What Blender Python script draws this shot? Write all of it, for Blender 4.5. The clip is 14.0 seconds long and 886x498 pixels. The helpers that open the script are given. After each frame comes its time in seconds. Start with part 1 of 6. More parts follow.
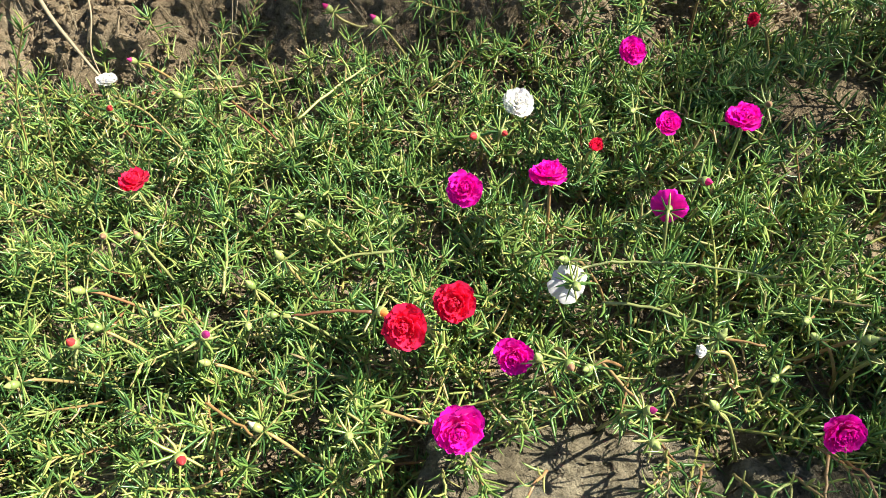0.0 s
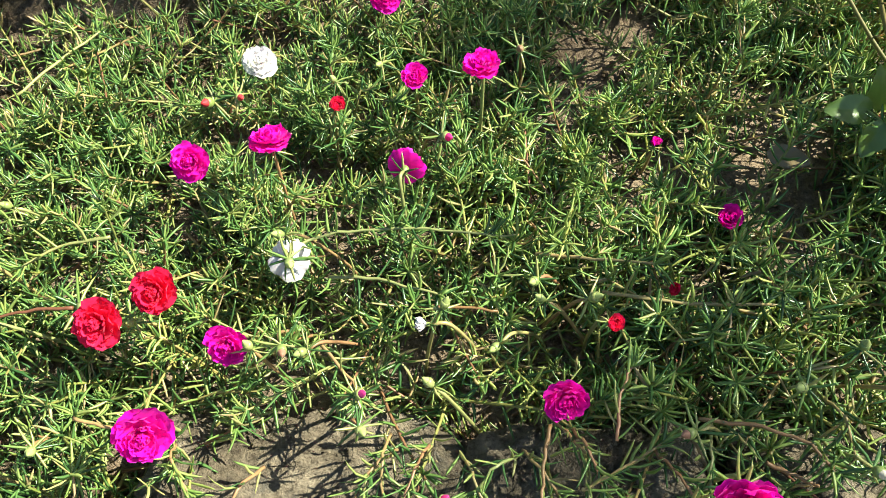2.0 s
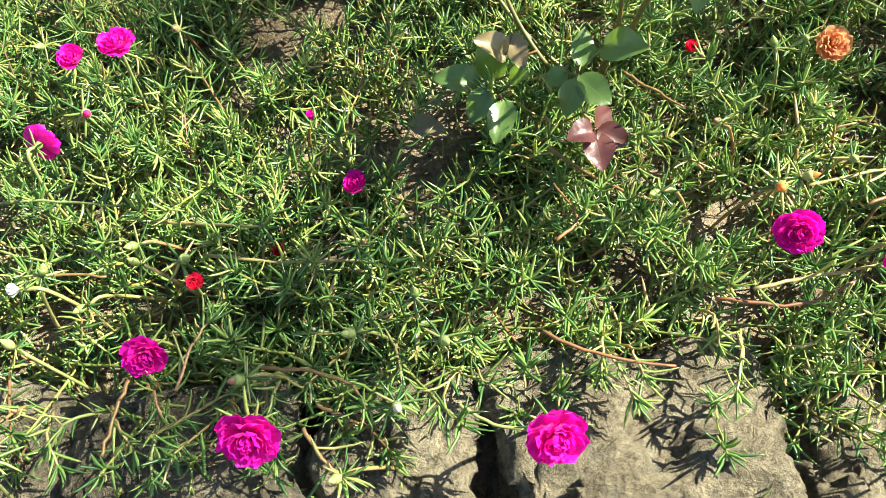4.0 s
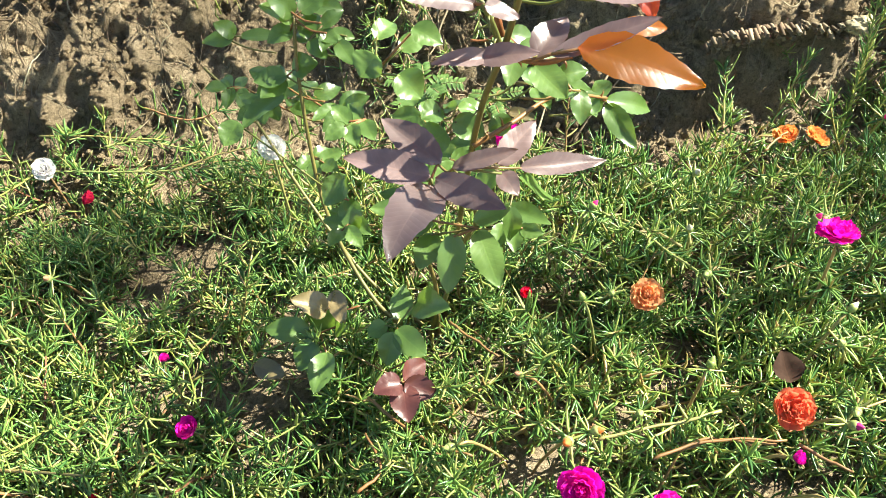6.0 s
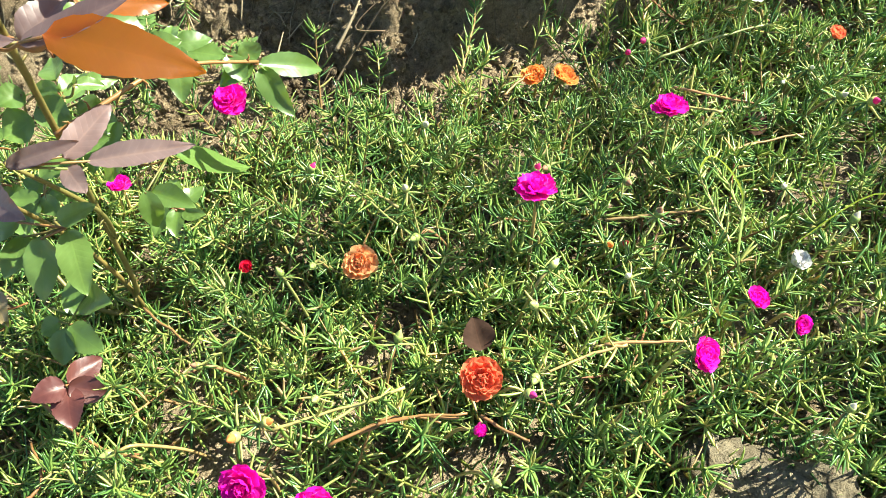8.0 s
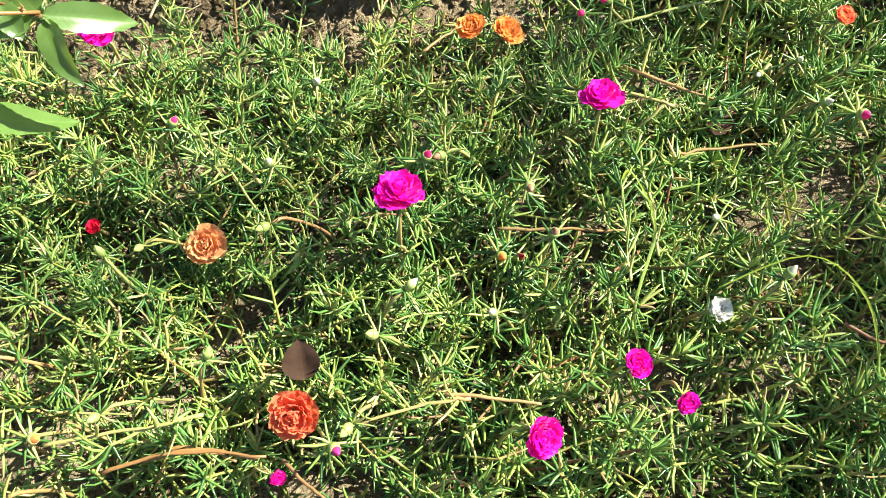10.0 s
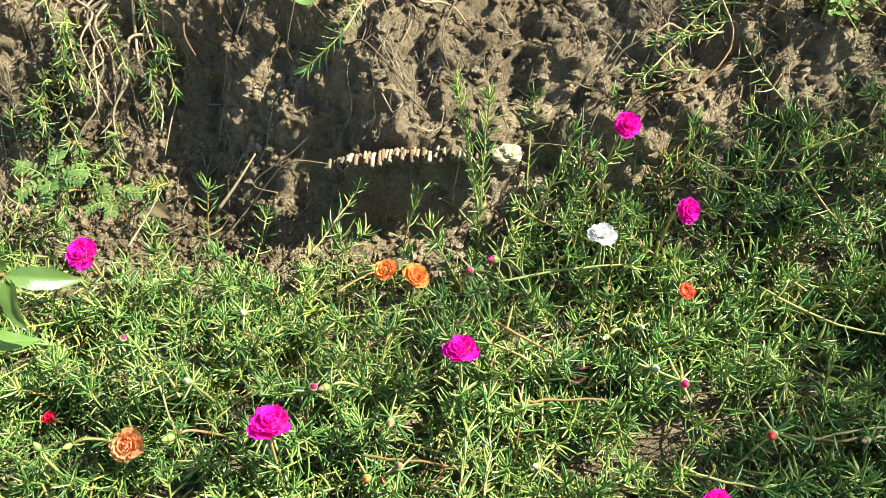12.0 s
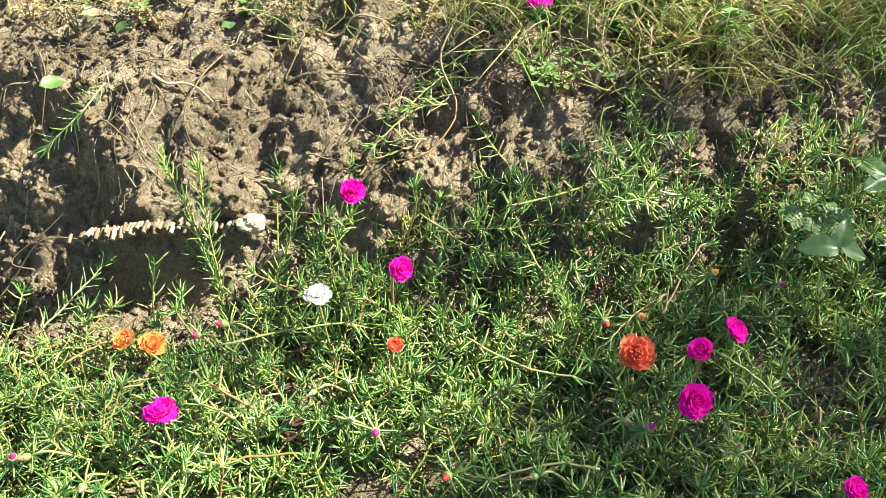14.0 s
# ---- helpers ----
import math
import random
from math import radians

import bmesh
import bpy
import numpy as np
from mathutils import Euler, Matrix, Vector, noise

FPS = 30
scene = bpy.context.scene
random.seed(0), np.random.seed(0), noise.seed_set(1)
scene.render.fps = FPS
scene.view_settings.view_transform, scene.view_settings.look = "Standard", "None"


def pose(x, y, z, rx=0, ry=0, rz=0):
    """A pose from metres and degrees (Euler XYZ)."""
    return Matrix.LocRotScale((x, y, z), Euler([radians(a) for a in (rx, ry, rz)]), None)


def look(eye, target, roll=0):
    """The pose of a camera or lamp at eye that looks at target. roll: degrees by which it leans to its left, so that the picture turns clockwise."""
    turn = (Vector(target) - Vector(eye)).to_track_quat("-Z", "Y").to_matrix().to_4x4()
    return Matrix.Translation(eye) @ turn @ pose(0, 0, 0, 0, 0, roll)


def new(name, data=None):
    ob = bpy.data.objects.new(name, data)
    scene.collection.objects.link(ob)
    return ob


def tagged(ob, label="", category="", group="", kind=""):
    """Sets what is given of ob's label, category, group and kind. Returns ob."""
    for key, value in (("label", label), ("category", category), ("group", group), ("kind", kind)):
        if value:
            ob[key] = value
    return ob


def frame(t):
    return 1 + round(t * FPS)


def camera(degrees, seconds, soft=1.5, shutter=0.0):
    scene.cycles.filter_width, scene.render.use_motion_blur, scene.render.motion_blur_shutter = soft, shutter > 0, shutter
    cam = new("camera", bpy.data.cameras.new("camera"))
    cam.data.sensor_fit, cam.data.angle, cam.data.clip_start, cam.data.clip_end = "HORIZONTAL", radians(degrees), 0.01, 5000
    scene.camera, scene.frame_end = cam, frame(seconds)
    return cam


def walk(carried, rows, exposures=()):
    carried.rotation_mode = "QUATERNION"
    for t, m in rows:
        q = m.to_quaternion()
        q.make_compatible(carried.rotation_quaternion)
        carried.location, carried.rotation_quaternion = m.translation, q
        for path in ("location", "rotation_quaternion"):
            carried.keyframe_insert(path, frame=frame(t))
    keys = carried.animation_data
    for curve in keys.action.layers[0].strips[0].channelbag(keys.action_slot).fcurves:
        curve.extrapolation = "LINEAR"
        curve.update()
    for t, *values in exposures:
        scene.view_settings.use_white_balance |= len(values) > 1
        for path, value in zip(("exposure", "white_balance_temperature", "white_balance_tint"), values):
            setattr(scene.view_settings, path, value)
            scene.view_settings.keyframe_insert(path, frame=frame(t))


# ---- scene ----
from mathutils.bvhtree import BVHTree

cam = camera(58.8, 14.0, 0.9)
PATH = [
    (0, (0.45, -0.217, 0.553), (0.124, 0.954, -1.035), -10.8),
    (0.5, (0.451, -0.213, 0.559), (0.116, 0.949, -1.034), -9.9),
    (1, (0.489, -0.189, 0.545), (0.151, 0.938, -1.073), -10.5),
    (1.5, (0.541, -0.169, 0.524), (0.223, 0.952, -1.102), -12.6),
    (2, (0.598, -0.17, 0.499), (0.427, 0.933, -1.161), -9.6),
    (2.5, (0.654, -0.182, 0.488), (0.584, 0.905, -1.19), -6.3),
    (3, (0.719, -0.192, 0.478), (0.665, 0.903, -1.195), -6.6),
    (3.2, (0.744, -0.197, 0.481), (0.688, 0.896, -1.193), -6.8),
    (5.3, (0.946, -0.215, 0.513), (0.902, 1.019, -1.061), -5.3),
    (5.5, (0.955, -0.211, 0.522), (0.926, 1.116, -0.974), -4.9),
    (6, (0.987, -0.202, 0.543), (0.944, 1.252, -0.829), -5.5),
    (6.5, (1.032, -0.197, 0.551), (0.961, 1.277, -0.799), -7.0),
    (7, (1.076, -0.195, 0.535), (0.98, 1.197, -0.897), -9.6),
    (7.5, (1.125, -0.189, 0.526), (1.191, 1.122, -0.983), -5.8),
    (8, (1.178, -0.163, 0.527), (1.293, 1.14, -0.986), -4.7),
    (8.5, (1.234, -0.117, 0.499), (1.299, 1.171, -1.029), -4.9),
    (8.7, (1.258, -0.102, 0.49), (1.293, 1.14, -1.078), -4.9),
    (10.8, (1.353, -0.034, 0.513), (1.272, 1.034, -1.176), -3.4),
    (11, (1.364, -0.033, 0.537), (1.275, 1.052, -1.141), -3.0),
    (11.2, (1.384, -0.034, 0.563), (1.272, 1.099, -1.081), -3.0),
    (11.5, (1.425, -0.041, 0.595), (1.268, 1.205, -0.961), -3.5),
    (12, (1.486, -0.053, 0.627), (1.269, 1.312, -0.819), -4.6),
    (12.5, (1.552, -0.072, 0.631), (1.302, 1.335, -0.768), -5.9),
    (13, (1.616, -0.082, 0.63), (1.521, 1.36, -0.753), -3.0),
    (13.5, (1.66, -0.079, 0.633), (1.578, 1.414, -0.696), -3.2),
    (14, (1.708, -0.078, 0.63), (1.631, 1.434, -0.678), -2.8),
]
walk(cam, [(t, look(eye, target, roll)) for t, eye, target, roll in PATH],
     [(0.0, 1.6, 6200, 10), (1.5, 1.68, 6200, 10), (3.0, 1.97, 6250, 6), (5.5, 2.22, 6350, 5), (8.5, 2.2, 6400, 3), (11.5, 2.06, 6300, 4), (12.5, 2.1, 6250, 4), (14.0, 2.36, 6150, 5)])

# ---- daylight ----
SUN_TO = Vector((0.715, 0.12, 0.68)).normalized()
world = bpy.data.worlds.new("sky")
scene.world = world
world.use_nodes = True
wn = world.node_tree
sky = wn.nodes.new("ShaderNodeTexSky")
sky.sky_type, sky.sun_disc = "NISHITA", False
sky.sun_elevation = math.asin(SUN_TO.z)
sky.sun_rotation = math.atan2(SUN_TO.x, SUN_TO.y)
wn.links.new(sky.outputs["Color"], wn.nodes["Background"].inputs["Color"])
wn.nodes["Background"].inputs["Strength"].default_value = 0.05
sun_data = bpy.data.lights.new("sun", "SUN")
sun_data.energy, sun_data.angle, sun_data.color = 4.9, radians(0.53), (1.0, 0.92, 0.77)
sun = new("sun", sun_data)
sun.matrix_world = look(SUN_TO * 8, (0, 0, 0))

# ---- materials ----
def material(name, rough=0.6, spec=0.5):
    m = bpy.data.materials.new(name)
    m.use_nodes = True
    b = m.node_tree.nodes["Principled BSDF"]
    b.inputs["Roughness"].default_value = rough
    b.inputs["Specular IOR Level"].default_value = spec
    return m, m.node_tree, b


def node(tree, kind, **values):
    n = tree.nodes.new(kind)
    for key, value in values.items():
        n.inputs[key.replace("_", " ")].default_value = value
    return n


def ramp(tree, source, stops):
    r = tree.nodes.new("ShaderNodeValToRGB")
    r.color_ramp.elements.remove(r.color_ramp.elements[1])
    for i, (at, colour) in enumerate(stops):
        e = r.color_ramp.elements[0] if i == 0 else r.color_ramp.elements.new(at)
        e.position, e.color = at, (*colour, 1)
    tree.links.new(source, r.inputs["Fac"])
    return r.outputs["Color"]


def mixed(tree, kind, fac, a, b):
    n = tree.nodes.new("ShaderNodeMix")
    n.data_type, n.blend_type = "RGBA", kind
    if isinstance(fac, (int, float)):
        n.inputs[0].default_value = fac
    else:
        tree.links.new(fac, n.inputs[0])
    for slot, value in ((6, a), (7, b)):
        if isinstance(value, tuple):
            n.inputs[slot].default_value = (*value, 1)
        else:
            tree.links.new(value, n.inputs[slot])
    return n.outputs[2]


def cloud(tree, scale, detail=4, rough=0.6):
    at = tree.nodes.new("ShaderNodeNewGeometry")
    n = node(tree, "ShaderNodeTexNoise", Scale=scale, Detail=detail, Roughness=rough)
    tree.links.new(at.outputs["Position"], n.inputs["Vector"])
    return n.outputs["Fac"]


def bumped(tree, b, height, strength, distance):
    n = node(tree, "ShaderNodeBump", Strength=strength, Distance=distance)
    tree.links.new(height, n.inputs["Height"])
    tree.links.new(n.outputs["Normal"], b.inputs["Normal"])


def see_through(m, colour, share):
    """Lets part of the light pass through thin living tissue."""
    t = m.node_tree
    b, out = t.nodes["Principled BSDF"], t.nodes["Material Output"]
    tr = t.nodes.new("ShaderNodeBsdfTranslucent")
    if isinstance(colour, tuple):
        tr.inputs["Color"].default_value = (*colour, 1)
    else:
        t.links.new(colour, tr.inputs["Color"])
    mix = t.nodes.new("ShaderNodeMixShader")
    mix.inputs[0].default_value = share
    t.links.new(b.outputs[0], mix.inputs[1])
    t.links.new(tr.outputs[0], mix.inputs[2])
    t.links.new(mix.outputs[0], out.inputs["Surface"])


def plant_material(name, stops, rough=0.38, share=0.25, per="island", glow=1.5, spec=0.5):
    """Living tissue; colour varies from leaf to leaf and in soft patches."""
    m, t, b = material(name, rough, spec)
    if per == "island":
        pick = t.nodes.new("ShaderNodeNewGeometry").outputs["Random Per Island"]
    else:
        pick = t.nodes.new("ShaderNodeObjectInfo").outputs["Random"]
    c = ramp(t, pick, stops)
    patch = ramp(t, cloud(t, 9.0, 3), [(0.35, (0.72, 0.80, 0.75)), (0.65, (1.15, 1.08, 1.0))])
    c = mixed(t, "MULTIPLY", 1.0, c, patch)
    grain = ramp(t, cloud(t, 420.0, 2), [(0.3, (0.82, 0.85, 0.8)), (0.7, (1.1, 1.08, 1.05))])
    c = mixed(t, "MULTIPLY", 1.0, c, grain)
    t.links.new(c, b.inputs["Base Color"])
    if share:
        warm = mixed(t, "MULTIPLY", 1.0, c, (glow, glow * 0.95, glow * 0.5))
        see_through(m, warm, share)
    return m


needle_mat = plant_material("needle_leaf", [(0.0, (0.055, 0.142, 0.042)), (0.3, (0.122, 0.250, 0.066)), (0.65, (0.250, 0.378, 0.096)), (0.9, (0.42, 0.48, 0.16)), (1.0, (0.50, 0.37, 0.22))], 0.31, 0.28, spec=0.65)
stem_mat = plant_material("green_stem", [(0.0, (0.20, 0.24, 0.05)), (0.5, (0.30, 0.29, 0.09)), (0.8, (0.28, 0.18, 0.08)), (1.0, (0.20, 0.085, 0.05))], 0.45, 0.08)
runner_mat = plant_material("runner_stem", [(0.0, (0.30, 0.33, 0.12)), (0.5, (0.36, 0.30, 0.12)), (1.0, (0.34, 0.17, 0.09))], 0.42, 0.06, "object")
calyx_mat = plant_material("calyx", [(0.0, (0.22, 0.30, 0.08)), (1.0, (0.32, 0.36, 0.13))], 0.4, 0.12, "object")


def petal_material(name, colour, deep, share=0.5):
    m, t, b = material(name, 0.55, 0.3)
    vein = ramp(t, cloud(t, 260.0, 3), [(0.3, deep), (0.62, colour)])
    pick = ramp(t, t.nodes.new("ShaderNodeObjectInfo").outputs["Random"], [(0.0, (0.80, 0.78, 0.82)), (1.0, (1.1, 1.12, 1.08))])
    c = mixed(t, "MULTIPLY", 1.0, vein, pick)
    t.links.new(c, b.inputs["Base Color"])
    b.inputs["Sheen Weight"].default_value = 0.08
    bumped(t, b, cloud(t, 500.0, 2), 0.25, 0.001)
    see_through(m, c, share)
    return m


petal_mats = {
    "magenta": petal_material("magenta_petal", (0.93, 0.008, 0.56), (0.88, 0.004, 0.48)),
    "pink": petal_material("pink_petal", (0.78, 0.06, 0.30), (0.62, 0.03, 0.22)),
    "red": petal_material("red_petal", (0.92, 0.025, 0.125), (0.86, 0.014, 0.085)),
    "white": petal_material("white_petal", (0.93, 0.92, 0.89), (0.91, 0.90, 0.86), 0.48),
    "pale": petal_material("pale_petal", (0.66, 0.64, 0.50), (0.52, 0.50, 0.34), 0.2),
    "coral": petal_material("coral_petal", (0.88, 0.27, 0.14), (0.84, 0.18, 0.08)),
    "orange": petal_material("orange_petal", (0.88, 0.43, 0.13), (0.85, 0.31, 0.07)),
    "peach": petal_material("peach_petal", (0.87, 0.52, 0.25), (0.84, 0.34, 0.14)),
    "tan": petal_material("withered_petal", (0.36, 0.20, 0.11), (0.22, 0.11, 0.06), 0.1),
    "magenta_bud": petal_material("magenta_bud", (0.52, 0.03, 0.22), (0.34, 0.02, 0.12), 0.2),
    "red_bud": petal_material("red_bud", (0.66, 0.05, 0.05), (0.42, 0.03, 0.03), 0.2),
    "green": petal_material("green_bud", (0.36, 0.44, 0.13), (0.28, 0.36, 0.10), 0.15),
}


def soil_material(name, loose=False):
    m, t, b = material(name, 0.95, 0.15)
    c = ramp(t, cloud(t, 8.0, 7, 0.7), [(0.30, (0.180, 0.140, 0.088)), (0.52, (0.345, 0.276, 0.182)), (0.75, (0.540, 0.452, 0.320))])
    fine = ramp(t, cloud(t, 190.0, 6, 0.8), [(0.34, (0.45, 0.43, 0.40)), (0.5, (0.95, 0.95, 0.94)), (0.68, (1.35, 1.32, 1.28))])
    c = mixed(t, "MULTIPLY", 1.0, c, fine)
    if loose:
        each = ramp(t, t.nodes.new("ShaderNodeNewGeometry").outputs["Random Per Island"], [(0.0, (0.6, 0.56, 0.52)), (0.6, (1.0, 1.0, 1.0)), (1.0, (1.3, 1.28, 1.22))])
        c = mixed(t, "MULTIPLY", 1.0, c, each)
    grit = ramp(t, cloud(t, 900.0, 3, 0.8), [(0.35, (0.7, 0.68, 0.66)), (0.65, (1.25, 1.24, 1.2))])
    c = mixed(t, "MULTIPLY", 1.0, c, grit)
    t.links.new(c, b.inputs["Base Color"])
    total = t.nodes.new("ShaderNodeMath")
    total.operation = "ADD"
    t.links.new(cloud(t, 90.0, 7, 0.8), total.inputs[0])
    total.operation = "MULTIPLY_ADD"
    total.inputs[1].default_value = 2.2
    t.links.new(cloud(t, 330.0, 5, 0.8), total.inputs[2])
    bumped(t, b, total.outputs[0], 1.0, 0.0058)
    return m


def stone_material():
    m, t, b = material("edging_stone", 0.9, 0.25)
    c = ramp(t, cloud(t, 16.0, 7, 0.72), [(0.30, (0.105, 0.088, 0.056)), (0.48, (0.235, 0.200, 0.130)), (0.62, (0.355, 0.310, 0.210)), (0.75, (0.46, 0.415, 0.31))])
    fine = ramp(t, cloud(t, 150.0, 6, 0.75), [(0.36, (0.42, 0.40, 0.37)), (0.5, (0.95, 0.95, 0.93)), (0.66, (1.28, 1.26, 1.2))])
    c = mixed(t, "MULTIPLY", 1.0, c, fine)
    lichen = ramp(t, cloud(t, 30.0, 6, 0.75), [(0.56, (0, 0, 0)), (0.64, (0.75, 0.75, 0.75))])
    c = mixed(t, "MIX", lichen, c, (0.17, 0.165, 0.125))
    t.links.new(c, b.inputs["Base Color"])
    total = t.nodes.new("ShaderNodeMath")
    total.operation = "ADD"
    t.links.new(cloud(t, 70.0, 7, 0.75), total.inputs[0])
    total.operation = "MULTIPLY_ADD"
    total.inputs[1].default_value = 2.0
    t.links.new(cloud(t, 220.0, 5, 0.75), total.inputs[2])
    bumped(t, b, total.outputs[0], 1.0, 0.0085)
    return m


soil_mat, crumb_mat, stone_mat = soil_material("dry_soil"), soil_material("soil_crumb", True), stone_material()


def sums(tree, kind, *values):
    n = tree.nodes.new("ShaderNodeMath")
    n.operation = kind
    for i, v in enumerate(values):
        if isinstance(v, (int, float)):
            n.inputs[i].default_value = v
        else:
            tree.links.new(v, n.inputs[i])
    return n.outputs[0]


def rose_material(name, top, edge, share, glow, rough=0.31, spec=0.75):
    m, t, b = material(name, rough, spec)
    c = ramp(t, cloud(t, 55.0, 4), [(0.3, top), (0.7, edge)])
    pick = ramp(t, t.nodes.new("ShaderNodeObjectInfo").outputs["Random"], [(0.0, (0.78, 0.8, 0.8)), (1.0, (1.18, 1.15, 1.15))])
    c = mixed(t, "MULTIPLY", 1.0, c, pick)
    # midrib and side veins, in the leaflet's own measure
    own = t.nodes.new("ShaderNodeSeparateXYZ")
    t.links.new(t.nodes.new("ShaderNodeTexCoord").outputs["Object"], own.inputs[0])
    across = sums(t, "ABSOLUTE", own.outputs[0])
    slant = sums(t, "MULTIPLY_ADD", across, -0.8, own.outputs[1])
    vein = sums(t, "POWER", sums(t, "ABSOLUTE", sums(t, "SINE", sums(t, "MULTIPLY", slant, 800.0))), 0.35)
    rib = sums(t, "MINIMUM", sums(t, "MULTIPLY", across, 1100.0), 1.0)
    relief = sums(t, "MULTIPLY", vein, rib)
    tint = ramp(t, relief, [(0.0, (1.22, 1.2, 1.12)), (0.6, (1.0, 1.0, 1.0)), (1.0, (0.96, 0.97, 0.96))])
    c = mixed(t, "MULTIPLY", 1.0, c, tint)
    t.links.new(c, b.inputs["Base Color"])
    bumped(t, b, relief, 0.10, 0.0006)
    see_through(m, glow, share)
    return m


rose_mats = {
    "green": rose_material("rose_green", (0.072, 0.135, 0.030), (0.105, 0.175, 0.044), 0.28, (0.30, 0.48, 0.05), 0.32),
    "purple": rose_material("rose_purple", (0.125, 0.088, 0.086), (0.19, 0.138, 0.130), 0.15, (0.5, 0.15, 0.06)),
    "maroon": rose_material("rose_maroon", (0.070, 0.024, 0.022), (0.105, 0.038, 0.032), 0.12, (0.4, 0.07, 0.04), 0.4, 0.5),
    "orange": rose_material("rose_orange", (0.40, 0.13, 0.03), (0.34, 0.11, 0.04), 0.7, (0.98, 0.34, 0.01)),
    "red": rose_material("rose_red", (0.38, 0.05, 0.03), (0.45, 0.09, 0.03), 0.45, (0.9, 0.12, 0.02)),
    "dead": rose_material("dead_leaf", (0.035, 0.02, 0.014), (0.06, 0.034, 0.024), 0.03, (0.2, 0.08, 0.03), 0.95, 0.1),
    "tan": rose_material("rose_withered", (0.18, 0.14, 0.06), (0.26, 0.20, 0.10), 0.12, (0.6, 0.45, 0.15)),
}
cane_mat = plant_material("rose_cane", [(0.0, (0.12, 0.15, 0.035)), (0.5, (0.16, 0.13, 0.04)), (1.0, (0.24, 0.09, 0.035))], 0.5, 0.0, "object")
dry_mat = plant_material("dry_stem", [(0.0, (0.20, 0.14, 0.09)), (0.6, (0.32, 0.25, 0.17)), (1.0, (0.45, 0.38, 0.28))], 0.8, 0.0)
grass_mat = plant_material("grass_blade", [(0.0, (0.16, 0.25, 0.06)), (0.45, (0.28, 0.36, 0.09)), (0.7, (0.42, 0.40, 0.18)), (1.0, (0.50, 0.40, 0.24))], 0.5, 0.35)

# ---- building helpers ----
def mesh_of(name, verts, tris, mat, smooth=True):
    """A mesh from arrays of places and triangles."""
    verts, tris = np.asarray(verts, np.float32), np.asarray(tris, np.int32)
    me = bpy.data.meshes.new(name)
    me.vertices.add(len(verts))
    me.vertices.foreach_set("co", verts.ravel())
    me.loops.add(tris.size)
    me.loops.foreach_set("vertex_index", tris.ravel())
    me.polygons.add(len(tris))
    me.polygons.foreach_set("loop_start", np.arange(0, tris.size, 3, dtype=np.int32))
    me.polygons.foreach_set("use_smooth", np.full(len(tris), smooth))
    me.update(calc_edges=True)
    me.validate()
    me.materials.append(mat)
    return me


def part(name, me, parent, label="", m=None):
    ob = new(name, me)
    ob.parent = parent
    if m is not None:
        ob.matrix_basis = m
    if label:
        tagged(ob, label)
    return ob


def grid_tris(rows, cols, offset=0):
    r, c = np.meshgrid(np.arange(rows - 1), np.arange(cols - 1), indexing="ij")
    a = (r * cols + c).ravel() + offset
    return np.concatenate([np.stack([a, a + 1, a + cols + 1], 1), np.stack([a, a + cols + 1, a + cols], 1)])


def tube(points, radii, sides=6):
    """Places and triangles of a round stem along points."""
    pts = [Vector(p) for p in points]
    verts, n = [], len(pts)
    side = None
    for i, p in enumerate(pts):
        d = (pts[min(i + 1, n - 1)] - pts[max(i - 1, 0)]).normalized()
        if side is None:
            side = d.orthogonal().normalized()
        side = (side - d * side.dot(d)).normalized()
        other = d.cross(side)
        r = radii[i] if isinstance(radii, (list, tuple)) else radii
        for k in range(sides):
            a = 2 * math.pi * k / sides
            verts.append(p + (side * math.cos(a) + other * math.sin(a)) * r)
    tris = []
    for i in range(n - 1):
        for k in range(sides):
            a, b = i * sides + k, i * sides + (k + 1) % sides
            tris += [(a, b, b + sides), (a, b + sides, a + sides)]
    for i, s in ((0, -1), (n - 1, 1)):
        verts.append(pts[i])
        c = len(verts) - 1
        for k in range(sides):
            a, b = i * sides + k, i * sides + (k + 1) % sides
            tris.append((a, b, c) if s > 0 else (b, a, c))
    return [tuple(v) for v in verts], tris


def bent(points, steps=5):
    """A smooth line through points."""
    p = [Vector(points[0])] + [Vector(q) for q in points] + [Vector(points[-1])]
    out = []
    for i in range(1, len(p) - 2):
        for k in range(steps):
            t = k / steps
            a, b, c, d = p[i - 1], p[i], p[i + 1], p[i + 2]
            out.append(0.5 * (2 * b + (c - a) * t + (2 * a - 5 * b + 4 * c - d) * t * t + (3 * b - 3 * c + d - a) * t ** 3))
    out.append(p[-2])
    return out


def joined(pieces):
    verts, tris, at = [], [], 0
    for v, t in pieces:
        verts.append(np.asarray(v, float))
        tris.append(np.asarray(t, int) + at)
        at += len(v)
    return np.concatenate(verts), np.concatenate(tris)


def units(a):
    return a / np.maximum(np.linalg.norm(a, axis=1, keepdims=True), 1e-9)


